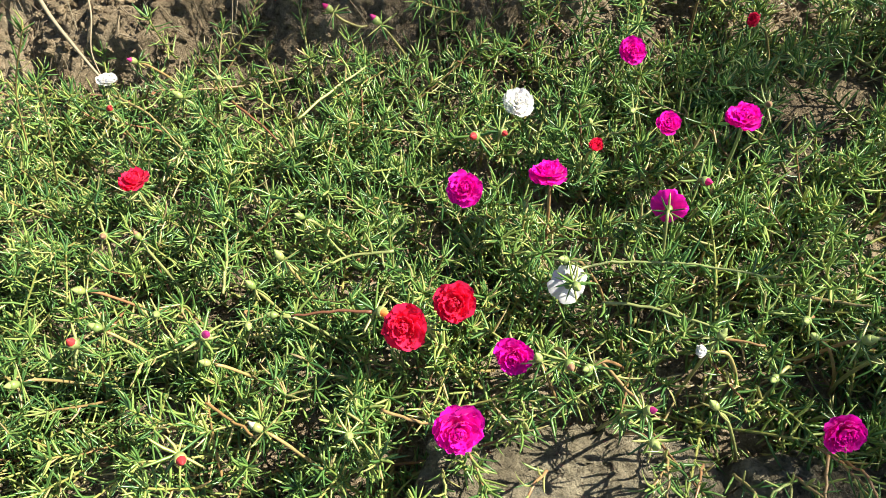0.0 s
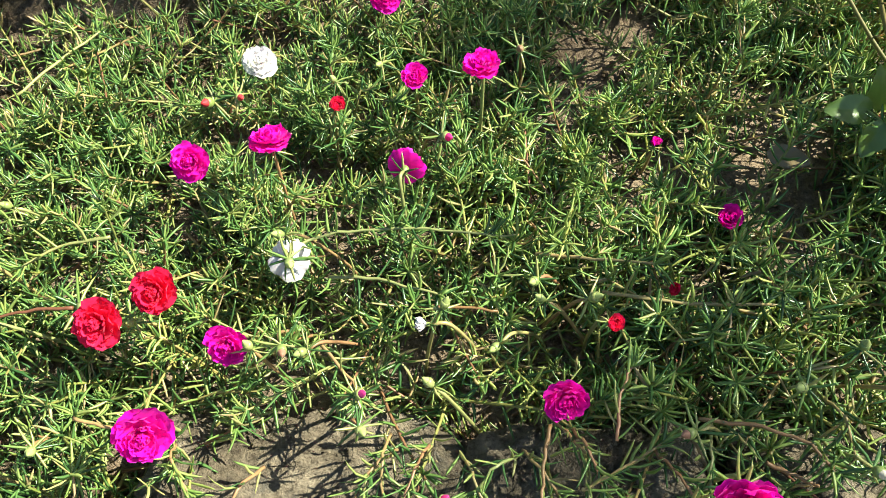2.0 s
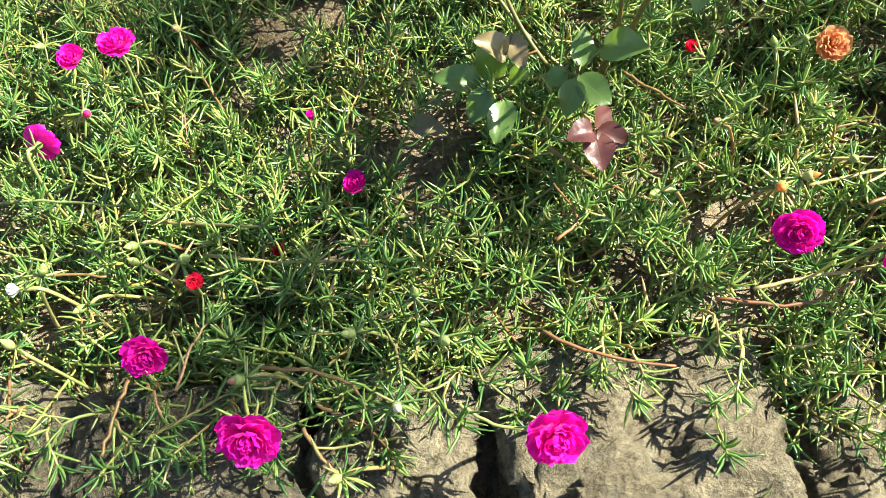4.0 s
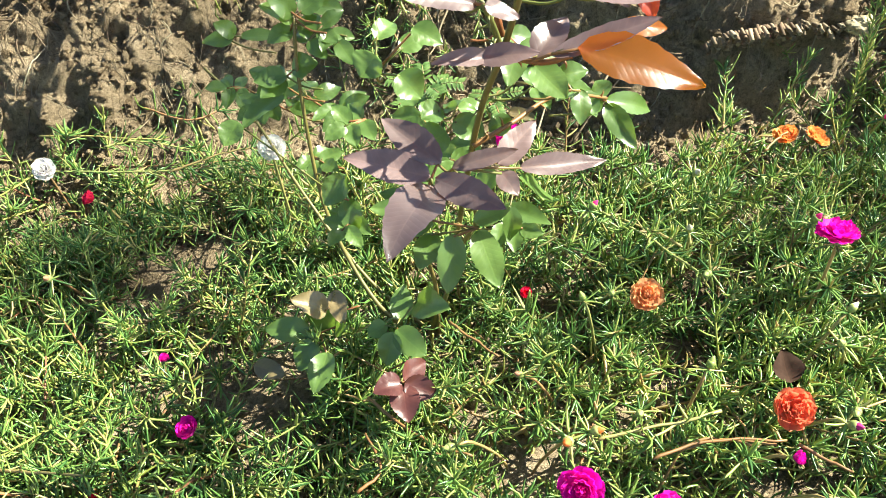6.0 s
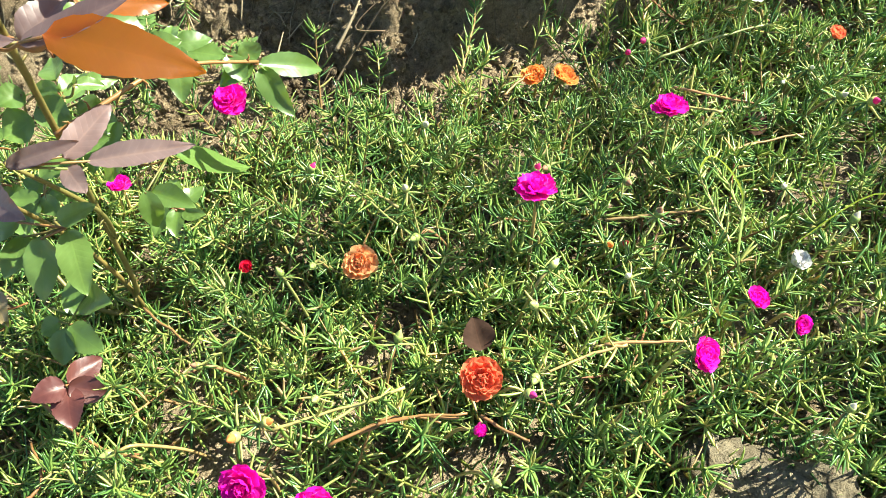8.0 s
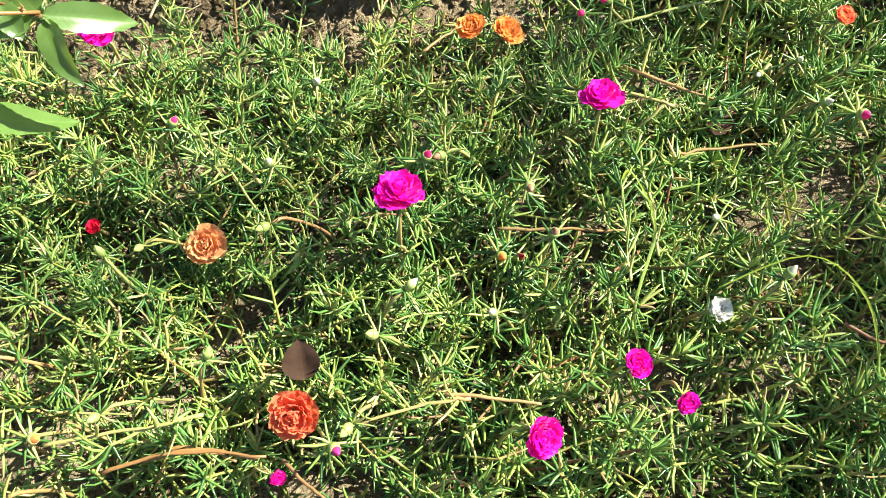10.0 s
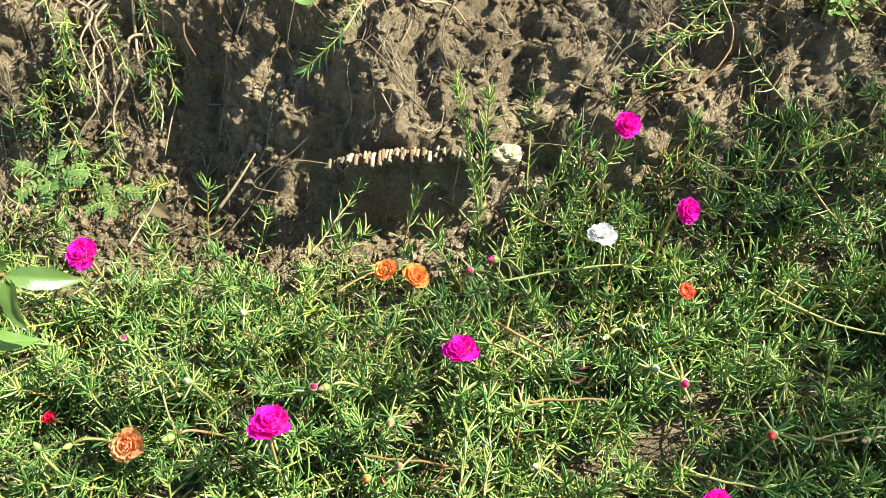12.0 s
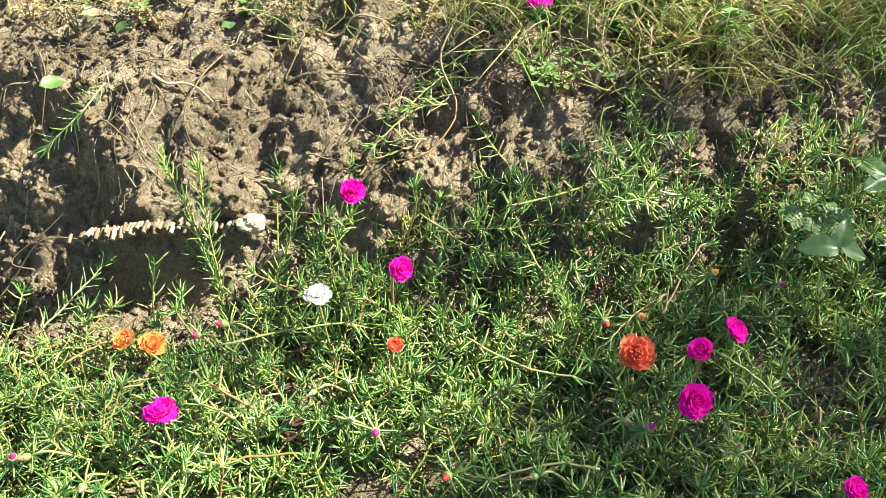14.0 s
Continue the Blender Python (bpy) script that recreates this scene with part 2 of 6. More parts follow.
def needles(base, way, length, width, lift, rng):
    """Fleshy needle leaves: a slim, flattened, tapering blade each, that curves as it grows."""
    n = len(base)
    way = units(way)
    side = units(np.cross(way, np.array((0.0, 0.0, 1.0)) + rng.normal(0, 0.35, (n, 3))))
    other = np.cross(way, side)
    up = np.array((0, 0, 1.0)) - way * way[:, 2:3]
    drift = up * lift[:, None] + side * rng.normal(0, 0.20, n)[:, None]
    rings = ((0.0, 0.8), (0.42, 1.0), (0.8, 0.72))
    verts = np.zeros((n, 13, 3))
    for r, (s, w) in enumerate(rings):
        mid = base + (way * s + drift * s * s) * length[:, None]
        for k in range(4):
            a = 2 * math.pi * k / 4
            verts[:, r * 4 + k] = mid + (side * math.cos(a) * 1.15 + other * math.sin(a) * 0.75) * (width * w)[:, None]
    verts[:, 12] = base + (way + drift) * length[:, None]
    tri = []
    for r in range(2):
        for k in range(4):
            a, b = r * 4 + k, r * 4 + (k + 1) % 4
            tri += [(a, b, b + 4), (a, b + 4, a + 4)]
    tri += [(8, 9, 12), (9, 10, 12), (10, 11, 12), (11, 8, 12)]
    tris = (np.arange(n) * 13)[:, None, None] + np.array(tri)[None]
    return verts.reshape(-1, 3), tris.reshape(-1, 3)


# ---- ground: bed, bank behind it, drop before the edging stones ----
BANK = ((-3.0, 0.30, 0.42, 0.56), (-0.5, 0.34, 0.46, 0.60), (0.1, 0.44, 0.55, 0.68), (0.3, 0.46, 0.56, 0.68), (0.6, 0.52, 0.60, 0.74), (0.85, 0.62, 0.69, 0.78), (1.05, 0.65, 0.745, 0.81), (1.2, 0.55, 0.66, 0.74),
        (1.27, 0.56, 0.635, 0.715), (1.32, 0.59, 0.62, 0.70), (1.5, 0.585, 0.645, 0.79), (1.8, 0.59, 0.66, 0.82), (2.2, 0.62, 0.73, 0.90), (4.0, 0.70, 0.85, 1.05))


def front(x):
    """Where the bed ends at the edging stones."""
    return -0.045 + 0.05 * np.clip(x - 0.3, -1, 2)


def lumps(x, y, scale, seed):
    """Soft uneven relief between -1 and 1."""
    total = 0
    rng = np.random.default_rng(seed)
    for i in range(9):
        a, f, p = rng.uniform(0, 6.28), scale * rng.uniform(0.6, 1.7), rng.uniform(0, 6.28)
        total = total + np.sin((x * math.cos(a) + y * math.sin(a)) * f + p + 1.3 * np.sin((y * math.cos(a) - x * math.sin(a)) * f * 0.7 + 2 * p))
    return total / 5.0


def ground_z(x, y):
    x, y = np.asarray(x, float), np.asarray(y, float)
    bx = [b[0] for b in BANK]
    y0, y1, y2 = (np.interp(x, bx, [b[i] for b in BANK]) for i in (1, 2, 3))
    wob = 0.012 * lumps(x, y, 22, 4)
    yy = y + wob
    z = 0.10 * np.clip((yy - y0) / (y1 - y0), 0, 1) + 0.10 * np.clip((yy - y1) / (y2 - y1), 0, 1) ** 0.8
    z = z + 0.07 * np.clip((yy - y2) / 0.5, 0, 1)
    face = np.clip((y - y0 + 0.03) / 0.08, 0, 1) * np.clip((1.6 - y) / 0.5, 0, 1)
    z = z + face * (0.014 * lumps(x, y, 45, 7) + 0.008 * lumps(x, y, 110, 8) + 0.004 * lumps(x, y, 260, 9))
    bed = 0.006 * lumps(x, y, 14, 1) + 0.003 * lumps(x, y, 60, 2) + 0.0015 * lumps(x, y, 200, 3)
    near = np.clip((4 - np.hypot(x - 1, y)) / 2, 0, 1)
    z = z + bed * near - 0.034 * np.clip((y0 + 0.02 - y) / 0.08, 0, 1) * np.clip((y - front(x) - 0.03) / 0.05, 0.4, 1) * near
    drop = np.clip((front(x) - 0.02 - y) / 0.05, 0, 1)
    dip = np.clip((front(x) + 0.085 - y) / 0.04, 0, 1)
    return z - 0.035 * dip - 0.10 * drop


def build_ground():
    """One sheet; its rows follow the bank and crowd where it is steep."""
    fine_x = np.arange(-0.5, 2.5001, 0.0045)
    far = np.array([0.05, 0.15, 0.4, 0.9, 2, 4, 9, 20, 45, 100, 220])
    xs = np.concatenate([(-0.5 - far)[::-1], fine_x, 2.5 + far])
    bx = [b[0] for b in BANK]
    y0, y1, y2 = (np.interp(xs, bx, [b[i] for b in BANK]) for i in (1, 2, 3))
    knots = [np.full(len(xs), -0.25), y0 - 0.10, y0 - 0.02, y1, y2, y2 + 0.14, np.full(len(xs), 1.5)]
    rows = [-0.25 - far[::-1][:, None] + np.zeros(len(xs))]
    for k, count in enumerate((48, 14, 44, 40, 24, 14)):
        rows.append(knots[k] + (knots[k + 1] - knots[k]) * (np.arange(count) / count)[:, None])
    rows.append(1.5 + np.concatenate([[0], far])[:, None] + np.zeros(len(xs)))
    gy = np.concatenate(rows)
    gx = np.broadcast_to(xs, gy.shape).copy()
    gz = ground_z(gx, gy)
    rough = np.clip((gy - y0 + 0.06) / 0.06, 0.0, 1) * (gy < 1.45) * (gx > -0.6) * (gx < 2.6)
    # crumbled clods on the bank
    bump = np.zeros(gx.shape)
    for i, j in np.argwhere(rough > 0.02):
        p = Vector((gx[i, j], gy[i, j], gz[i, j]))
        q = p + noise.noise_vector(p * 30) * 0.012
        a, b = noise.voronoi(q * 34)[0][0], noise.voronoi(q * 105 + Vector((5, 1, 2)))[0][0]
        bump[i, j] = 0.012 * (0.45 - a) + 0.0075 * (0.45 - b) + 0.017 * noise.fractal(p * 14, 0.65, 2.2, 5)
    lift = bump * rough
    # the undercut ledge above the hollow in the bank, and the recess beside it
    over = np.exp(-((gx - 1.33) / 0.13) ** 2) * np.exp(-((gz - 0.090) / 0.030) ** 2) * (gy > 0.5) * (gy < 0.9)
    roof = np.exp(-((gx - 1.06) / 0.13) ** 2) * np.exp(-((gz - 0.16) / 0.035) ** 2) * (gy > 0.5) * (gy < 0.95)
    steep = np.clip((gz - 0.01) / 0.05, 0, 1) * np.clip((0.21 - gz) / 0.05, 0, 1)
    gy2 = gy - 0.020 * over - 0.008 * roof - lift * steep
    ob = new("ground", mesh_of("ground", np.stack([gx, gy2, gz + lift * (1 - 0.45 * steep)], -1).reshape(-1, 3), grid_tris(*gx.shape), soil_mat))
    tagged(ob, "dry brown garden soil rising into a crumbling bank", "ground", kind="structure")
    return BVHTree.FromPolygons([v.co for v in ob.data.vertices], [tuple(p.vertices) for p in ob.data.polygons])


soil_tree = build_ground()


# ---- edging stones along the front of the bed ----
def stone(x0, x1, y0, y1, top, seed, label):
    """A rough quarried block, rounded by wear."""
    rng = np.random.default_rng(seed)
    bm = bmesh.new()
    bmesh.ops.create_cube(bm, size=2.0)
    bmesh.ops.subdivide_edges(bm, edges=bm.edges[:], cuts=30, use_grid_fill=True)
    half = Vector(((x1 - x0) / 2, (y1 - y0) / 2, 0.075))
    shift = Vector(rng.uniform(-50, 50, 3))
    tilt = rng.uniform(-0.09, 0.09, 2)
    for v in bm.verts:
        p = v.co.copy()
        q = p / (abs(p.x) ** 7 + abs(p.y) ** 7 + abs(p.z) ** 7) ** (1 / 7)
        w = Vector((q.x * half.x, q.y * half.y, q.z * half.z))
        n = noise.noise_vector(w * 9 + shift) * 0.018 + noise.noise_vector(w * 28 + shift) * 0.009 + noise.noise_vector(w * 80 + shift) * 0.0065 + noise.noise_vector(w * 170 + shift) * 0.004
        w += Vector((n.x * 1.1, n.y * 1.1, n.z + tilt[0] * w.x + tilt[1] * w.y))
        v.co = w
    me = bpy.data.meshes.new("edging_stone")
    bm.to_mesh(me)
    bm.free()
    for p in me.polygons:
        p.use_smooth = True
    me.materials.append(stone_mat)
    ob = new("edging_stone", me)
    ob.location = ((x0 + x1) / 2, (y0 + y1) / 2, top - 0.075)
    ob.rotation_euler = (0, 0, rng.uniform(-0.06, 0.06))
    return tagged(ob, label, "stone", "stones edging the bed")


stone(-0.42, -0.17, -0.20, -0.05, -0.03, 1, "rough grey-brown stone block edging the flower bed")
stone(-0.16, 0.06, -0.19, -0.045, -0.03, 2, "rough grey-brown stone block edging the flower bed")
stone(0.07, 0.335, -0.18, -0.03, -0.035, 3, "rough grey-brown stone block half under the foliage")
stone(0.345, 0.562, -0.15, 0.046, -0.004, 4, "sunlit tan stone block with a crumbly top")
stone(0.572, 0.722, -0.17, 0.028, 0.008, 5, "grey stone block shaded by moss rose shoots")
stone(0.730, 0.845, -0.16, 0.010, -0.004, 6, "small rough stone block between two larger ones")
stone(0.853, 1.035, -0.14, 0.036, 0.0, 7, "sunlit tan stone block with rounded edges")
stone(1.045, 1.19, -0.13, 0.015, -0.03, 8, "grey stone block sunk under foliage")
stone(1.20, 1.33, -0.12, 0.030, -0.03, 9, "grey stone block sunk under foliage")
stone(1.34, 1.47, -0.10, 0.078, -0.004, 10, "grey stone block between moss rose shoots")
stone(1.48, 1.70, -0.12, 0.06, -0.03, 11, "grey stone block sunk under foliage")
stone(1.71, 1.92, -0.11, 0.06, -0.03, 12, "grey stone block sunk under foliage")
stone(1.93, 2.2, -0.10, 0.07, -0.03, 13, "grey stone block sunk under foliage")

half_buried = stone(2.035, 2.080, 0.440, 0.482, 0.018, 21, "pale grey stone half buried in dark soil")
half_buried.scale = (1.0, 1.0, 0.4)

# ---- the mat of moss rose foliage ----
# gaps in the mat: centre and radii
GAPS = ((0.435, 0.052, 0.055, 0.024), (0.05, 0.245, 0.04, 0.02), (0.785, 0.225, 0.06, 0.022), (1.0, 0.228, 0.022, 0.02), (1.35, 0.57, 0.10, 0.055), (1.49, 0.215, 0.02, 0.03),
        (1.56, 0.318, 0.035, 0.018), (1.645, 0.33, 0.04, 0.022), (2.06, 0.46, 0.035, 0.05), (2.08, 0.39, 0.05, 0.02), (1.15, 0.60, 0.15, 0.06), (0.34, 0.02, 0.02, 0.02), (1.42, 0.005, 0.03, 0.02), (0.45, -0.02, 0.10, 0.045),
        (0.94, -0.03, 0.08, 0.035), (1.03, 0.53, 0.045, 0.035), (0.10, 0.40, 0.06, 0.02), (1.355, 0.448, 0.028, 0.024), (0.675, 0.425, 0.045, 0.030))
REACH = ((-1.0, 0.36), (-0.2, 0.36), (-0.05, 0.40), (0.12, 0.42), (0.3, 0.47), (0.5, 0.52), (0.62, 0.53), (0.75, 0.53), (0.95, 0.53), (1.1, 0.52), (1.25, 0.53), (1.42, 0.56), (1.55, 0.60), (1.65, 0.66), (1.8, 0.72), (2.2, 0.74), (3.0, 0.8))


def covered(x, y, rng):
    """Whether a shoot may root here."""
    back = np.interp(x, [r[0] for r in REACH], [r[1] for r in REACH])
    ok = (y > front(x) + 0.010 + 0.016 * (((x > 0.34) & (x < 0.55)) | ((x > 0.74) & (x < 1.04)))) & (y < back + 0.02 * rng.normal(size=x.shape))
    for gx, gy, rx, ry in GAPS:
        ok &= ((x - gx) / (1.3 * rx)) ** 2 + ((y - gy) / (1.3 * ry)) ** 2 > rng.uniform(0.7, 1.3, x.shape)
    return ok


def shoot_lines(base, heading, length, rise, rng, steps=6):
    """Stems that creep, then turn up at the tip."""
    n = len(base)
    s = np.linspace(0, 1, steps)[None, :, None]
    flat = np.stack([np.cos(heading), np.sin(heading), np.zeros(n)], 1)[:, None, :]
    side = np.stack([-np.sin(heading), np.cos(heading), np.zeros(n)], 1)[:, None, :]
    sway = rng.normal(0, 0.16, n)[:, None, None]
    line = base[:, None, :] + flat * (length[:, None, None] * s) + side * sway * length[:, None, None] * s * s
    line[:, :, 2] += (rise[:, None] * s[:, :, 0] ** 1.25)
    return line


def leafed(lines, first, per, rng, size=1.0, tuft=9, grounded=True, opening=1.0):
    """Needle leaves spiralling up each stem, with a tuft at the tip."""
    n, steps, _ = lines.shape
    bases, ways, lens = [], [], []
    for k in range(per + tuft):
        if k < per:
            u = first + (0.97 - first) * (k + rng.uniform(-0.4, 0.4, n)) / per
        else:
            u = rng.uniform(0.93, 1.0, n)
        u = np.clip(u, 0, 0.9999)
        f = u * (steps - 1)
        i = np.minimum(f.astype(int), steps - 2)
        w = (f - i)[:, None]
        a, b = lines[np.arange(n), i], lines[np.arange(n), i + 1]
        d = units(b - a)
        ang = 2.4 * k + rng.uniform(-0.5, 0.5, n)
        e1 = units(np.cross(d, np.array((0.1, 0.2, 1.0)) + rng.normal(0, 0.1, (n, 3))))
        e2 = np.cross(d, e1)
        spread = np.radians(np.interp(u, [0, 0.8, 1.0], [80, 70, 54])) * opening + rng.normal(0, 0.14, n)
        out = (e1 * np.cos(ang)[:, None] + e2 * np.sin(ang)[:, None])
        way = d * np.cos(spread)[:, None] + out * np.sin(spread)[:, None]
        bases.append(a * (1 - w) + b * w)
        ways.append(way)
        lens.append(size * rng.uniform(0.014, 0.026, n) * np.interp(u, [0, 0.9, 1.0], [1.0, 1.0, 0.75]))
    base, way, length = np.concatenate(bases), np.concatenate(ways), np.concatenate(lens)
    if grounded:
        low = base[:, 2] < ground_z(base[:, 0], base[:, 1]) + 0.004
        way[low, 2] = np.abs(way[low, 2])
    return needles(base, way, length, rng.uniform(0.00074, 0.00114, len(base)) * size, rng.normal(0.28, 0.34, len(base)), rng)


def stems_of(lines, r0, r1):
    """Four-sided stems along many lines."""
    n, steps, _ = lines.shape
    d = units((lines[:, -1] - lines[:, 0]))
    e1 = units(np.cross(d, np.array((0.0, 0.0, 1.0)) + 1e-3))
    e2 = np.cross(d, e1)
    verts = np.zeros((n, steps, 4, 3))
    for k, (p, q) in enumerate(((1, 0), (0, 1), (-1, 0), (0, -1))):
        r = np.linspace(r0, r1, steps)[None, :, None]
        verts[:, :, k] = lines + (e1 * p + e2 * q)[:, None, :] * r
    tri = []
    for i in range(steps - 1):
        for k in range(4):
            a, b = i * 4 + k, i * 4 + (k + 1) % 4
            tri += [(a, b, b + 4), (a, b + 4, a + 4)]
    tris = (np.arange(n) * steps * 4)[:, None, None] + np.array(tri)[None]
    return verts.reshape(-1, 3), tris.reshape(-1, 3)


flower_places = []


def build_mat():
    """Short shoots close to the soil, upright ones, and long ones that arch over them."""
    rng = np.random.default_rng(11)
    layers = []
    for want, short, long, low, high, per, tuft in ((1250, 0.03, 0.08, 0.006, 0.030, 17, 8), (1500, 0.015, 0.06, 0.034, 0.070, 21, 11), (950, 0.07, 0.16, 0.034, 0.068, 27, 10)):
        x, y = rng.uniform(-0.45, 2.45, 16000), rng.uniform(-0.1, 0.85, 16000)
        keep = covered(x, y, rng)
        # sparser on the bank
        z = ground_z(x, y)
        keep &= rng.random(len(x)) > np.clip((z - 0.03) / 0.09, 0, 0.75)
        hill = lumps(x, y, 38, 15)
        keep &= rng.random(len(x)) < 0.50 + 0.75 * hill
        hill, x, y, z = (a[keep][:want] for a in (hill, x, y, z))
        n = len(x)
        heading = rng.normal(-1.2, 1.5, n)
        length = rng.uniform(short, long, n)
        rise = rng.uniform(low, high, n) * (1 + 0.5 * np.clip(hill, -1, 1))
        lines = shoot_lines(np.stack([x, y, z + 0.003], 1), heading, length, rise, rng)
        lines[:, :, 2] = np.maximum(lines[:, :, 2], ground_z(lines[:, :, 0], lines[:, :, 1]) + 0.003)
        # shoots stay under the flowers and buds and leave them a clear front
        for fx, fy, fz, fr in flower_places:
            near = ((lines[:, :, 0] - fx) / (fr + 0.010)) ** 2 + ((lines[:, :, 1] - fy + 0.5 * fr) / (1.5 * fr + 0.010)) ** 2 < 1
            low = np.maximum(fz - 0.026, ground_z(lines[:, :, 0], lines[:, :, 1]) + 0.002)
            lines[:, :, 2] = np.where(near, np.minimum(lines[:, :, 2], low), lines[:, :, 2])
        layers.append((lines, leafed(lines, 0.12, per, rng, 1.0, tuft)))
    ob = new("moss_rose_foliage", mesh_of("moss_rose_foliage", *joined([f for _, f in layers]), needle_mat))
    tagged(ob, "dense creeping mat of fleshy green needle leaves over the bed", "ground cover", kind="stuff")
    v, t = joined([stems_of(lines, 0.0016, 0.0009) for lines, _ in layers])
    tagged(part("stems", mesh_of("stems", v, t, stem_mat), ob, "thin yellow-green creeping stems"), kind="stuff")


# ---- moss rose flowers ----
def petal_mesh(name, length, width, curl, notch, mat, seed):
    """A broad, ruffled, notched petal that rises from its foot along y and cups upwards."""
    rng = np.random.default_rng(seed)
    rows, cols = 5, 7
    verts = []
    ph = rng.uniform(0, 6.28, 3)
    for r in range(rows):
        s = r / (rows - 1)
        w = width * (0.22 + 0.78 * math.sin(min(1.0, s * 1.15) * math.pi / 2)) * (1.0 if s < 0.9 else 0.82)
        for c in range(cols):
            u = c / (cols - 1) * 2 - 1
            y = length * s * (1 - notch * math.exp(-(u * 3) ** 2) * s ** 3 - 0.14 * u * u * s + 0.035 * s ** 4 * math.sin(u * 11 + ph[2]))
            z = curl * length * s * s + 0.16 * width * u * u * s + 0.06 * length * s * s * math.sin(u * 6.5 + ph[0]) + 0.02 * length * math.sin(s * 6 + ph[1])
            verts.append((u * w / 2, y, z))
    return mesh_of(name, verts, grid_tris(rows, cols), mat)


calyx_profile = ((0.0, -0.0075), (0.0016, -0.0072), (0.0033, -0.005), (0.0042, -0.002), (0.0038, 0.0006), (0.0, 0.001))


def lathe(profile, sides=8):
    verts = [(r * math.cos(2 * math.pi * k / sides), r * math.sin(2 * math.pi * k / sides), z) for r, z in profile for k in range(sides)]
    tris = []
    for i in range(len(profile) - 1):
        for k in range(sides):
            a, b = i * sides + k, i * sides + (k + 1) % sides
            tris += [(a, b, b + sides), (a, b + sides, a + sides)]
    return verts, tris


calyx_mesh = mesh_of("calyx", *lathe(calyx_profile), calyx_mat)
whorl_rng = np.random.default_rng(5)
turns = np.arange(9) * 2.4
whorl_mesh = mesh_of("leaf_whorl", *needles(np.tile((0, 0, -0.007), (9, 1)), np.stack([np.cos(turns), np.sin(turns), whorl_rng.uniform(-0.5, 0.35, 9)], 1), whorl_rng.uniform(0.014, 0.026, 9), np.full(9, 0.0011), np.zeros(9), whorl_rng), needle_mat)
petal_sets = {}


def petals_for(colour):
    if colour not in petal_sets:
        m = petal_mats[colour]
        petal_sets[colour] = [petal_mesh("petal", 0.0195, 0.021, 0.08, 0.05, m, 1), petal_mesh("petal", 0.0175, 0.017, 0.14, 0.10, m, 2), petal_mesh("petal", 0.0135, 0.013, 0.22, 0.12, m, 3), petal_mesh("petal", 0.0090, 0.009, 0.4, 0.2, m, 4)]
    return petal_sets[colour]


def aimed(x, y, z, facing, spin=0.0, size=1.0):
    q = Vector(facing).normalized().to_track_quat("Z", "Y")
    return Matrix.Translation((x, y, z)) @ q.to_matrix().to_4x4() @ pose(0, 0, 0, 0, 0, spin) @ Matrix.Scale(size, 4)


def stalk(top, back, foot, r=0.0014):
    """A bent flower stalk from the back of a bloom down to its shoot."""
    top, back, foot = Vector(top), Vector(back).normalized(), Vector(foot)
    a = top - back * 0.016
    mid = a.lerp(foot, 0.5) - back * 0.006
    return tube(bent([top - back * 0.004, a, mid, foot], 4), r, 6)


def bloom(colour, x, y, z, facing=(0, -0.5, 0.85), size=0.042, cup=1.0, label="", leaves=True):
    """A double moss rose flower: rings of ruffled petals on a calyx, leaf whorl and stalk. cup: 1 open, less when closing."""
    rng = random.Random(round(x * 7919 + y * 104729))
    flower_places.append((x, y, z, size * 0.45))
    thing = new("moss_rose_flower")
    thing.location = (x, y, z)
    k = size / 0.042 * 0.83
    m = Matrix.Translation((-x, -y, -z)) @ aimed(x, y, z, facing, rng.uniform(0, 360), k)
    kinds = petals_for(colour)
    for count, which, lift, up in ((9, 0, 6, 0.0), (9, 1, 18, 0.0012), (9, 2, 34, 0.0022), (8, 3, 46, 0.0040), (6, 3, 66, 0.0046)):
        for i in range(count):
            turn = 360 * i / count + lift * 5 + rng.uniform(-9, 9)
            tilt = lift + (1 - cup) * (78 - lift) + rng.uniform(-7, 7)
            part("petal", kinds[which], thing, "", m @ pose(0, 0, up, 0, 0, turn) @ pose(0, 0.0008, 0, tilt, rng.uniform(-12, 12), 0) @ Matrix.Scale(rng.uniform(0.86, 1.08), 4))
    part("calyx", calyx_mesh, thing, "pale green calyx", m)
    if leaves:
        part("leaf_whorl", whorl_mesh, thing, "green needle leaves round the flower base", m)
    f = Vector(facing).normalized()
    if not leaves:
        return tagged(thing, label, "flower", "moss rose flowers")
    foot = Vector((x - f.x * 0.03 + rng.uniform(-0.01, 0.01), y - f.y * 0.03 + 0.006, 0))
    foot.z = float(ground_z(foot.x, foot.y)) + 0.002
    part("stalk", mesh_of("stalk", *stalk((0, 0, 0), f, foot - Vector((x, y, z))), runner_mat), thing, "thin green stalk")
    return tagged(thing, label or "open double %s moss rose flower" % colour, "flower", "moss rose flowers")


bud_profile = ((0.0, -0.0008), (0.0022, -0.0002), (0.0036, 0.0022), (0.0040, 0.0050), (0.0033, 0.0085), (0.0017, 0.0115), (0.0, 0.0140))
sepal_mesh = mesh_of("calyx", *lathe(((0.0, -0.0012), (0.0026, -0.0008), (0.0042, 0.0022), (0.0046, 0.0050), (0.0040, 0.0078), (0.0036, 0.0078), (0.0, 0.004))), calyx_mat)
bud_meshes = {}
BUD_WORDS = {"green": "closed green moss rose bud", "tan": "withered brown moss rose bud", "pale": "pale cream moss rose bud", "red": "small red moss rose bud", "magenta": "small magenta moss rose bud", "pink": "small pink moss rose bud", "orange": "small orange moss rose bud"}


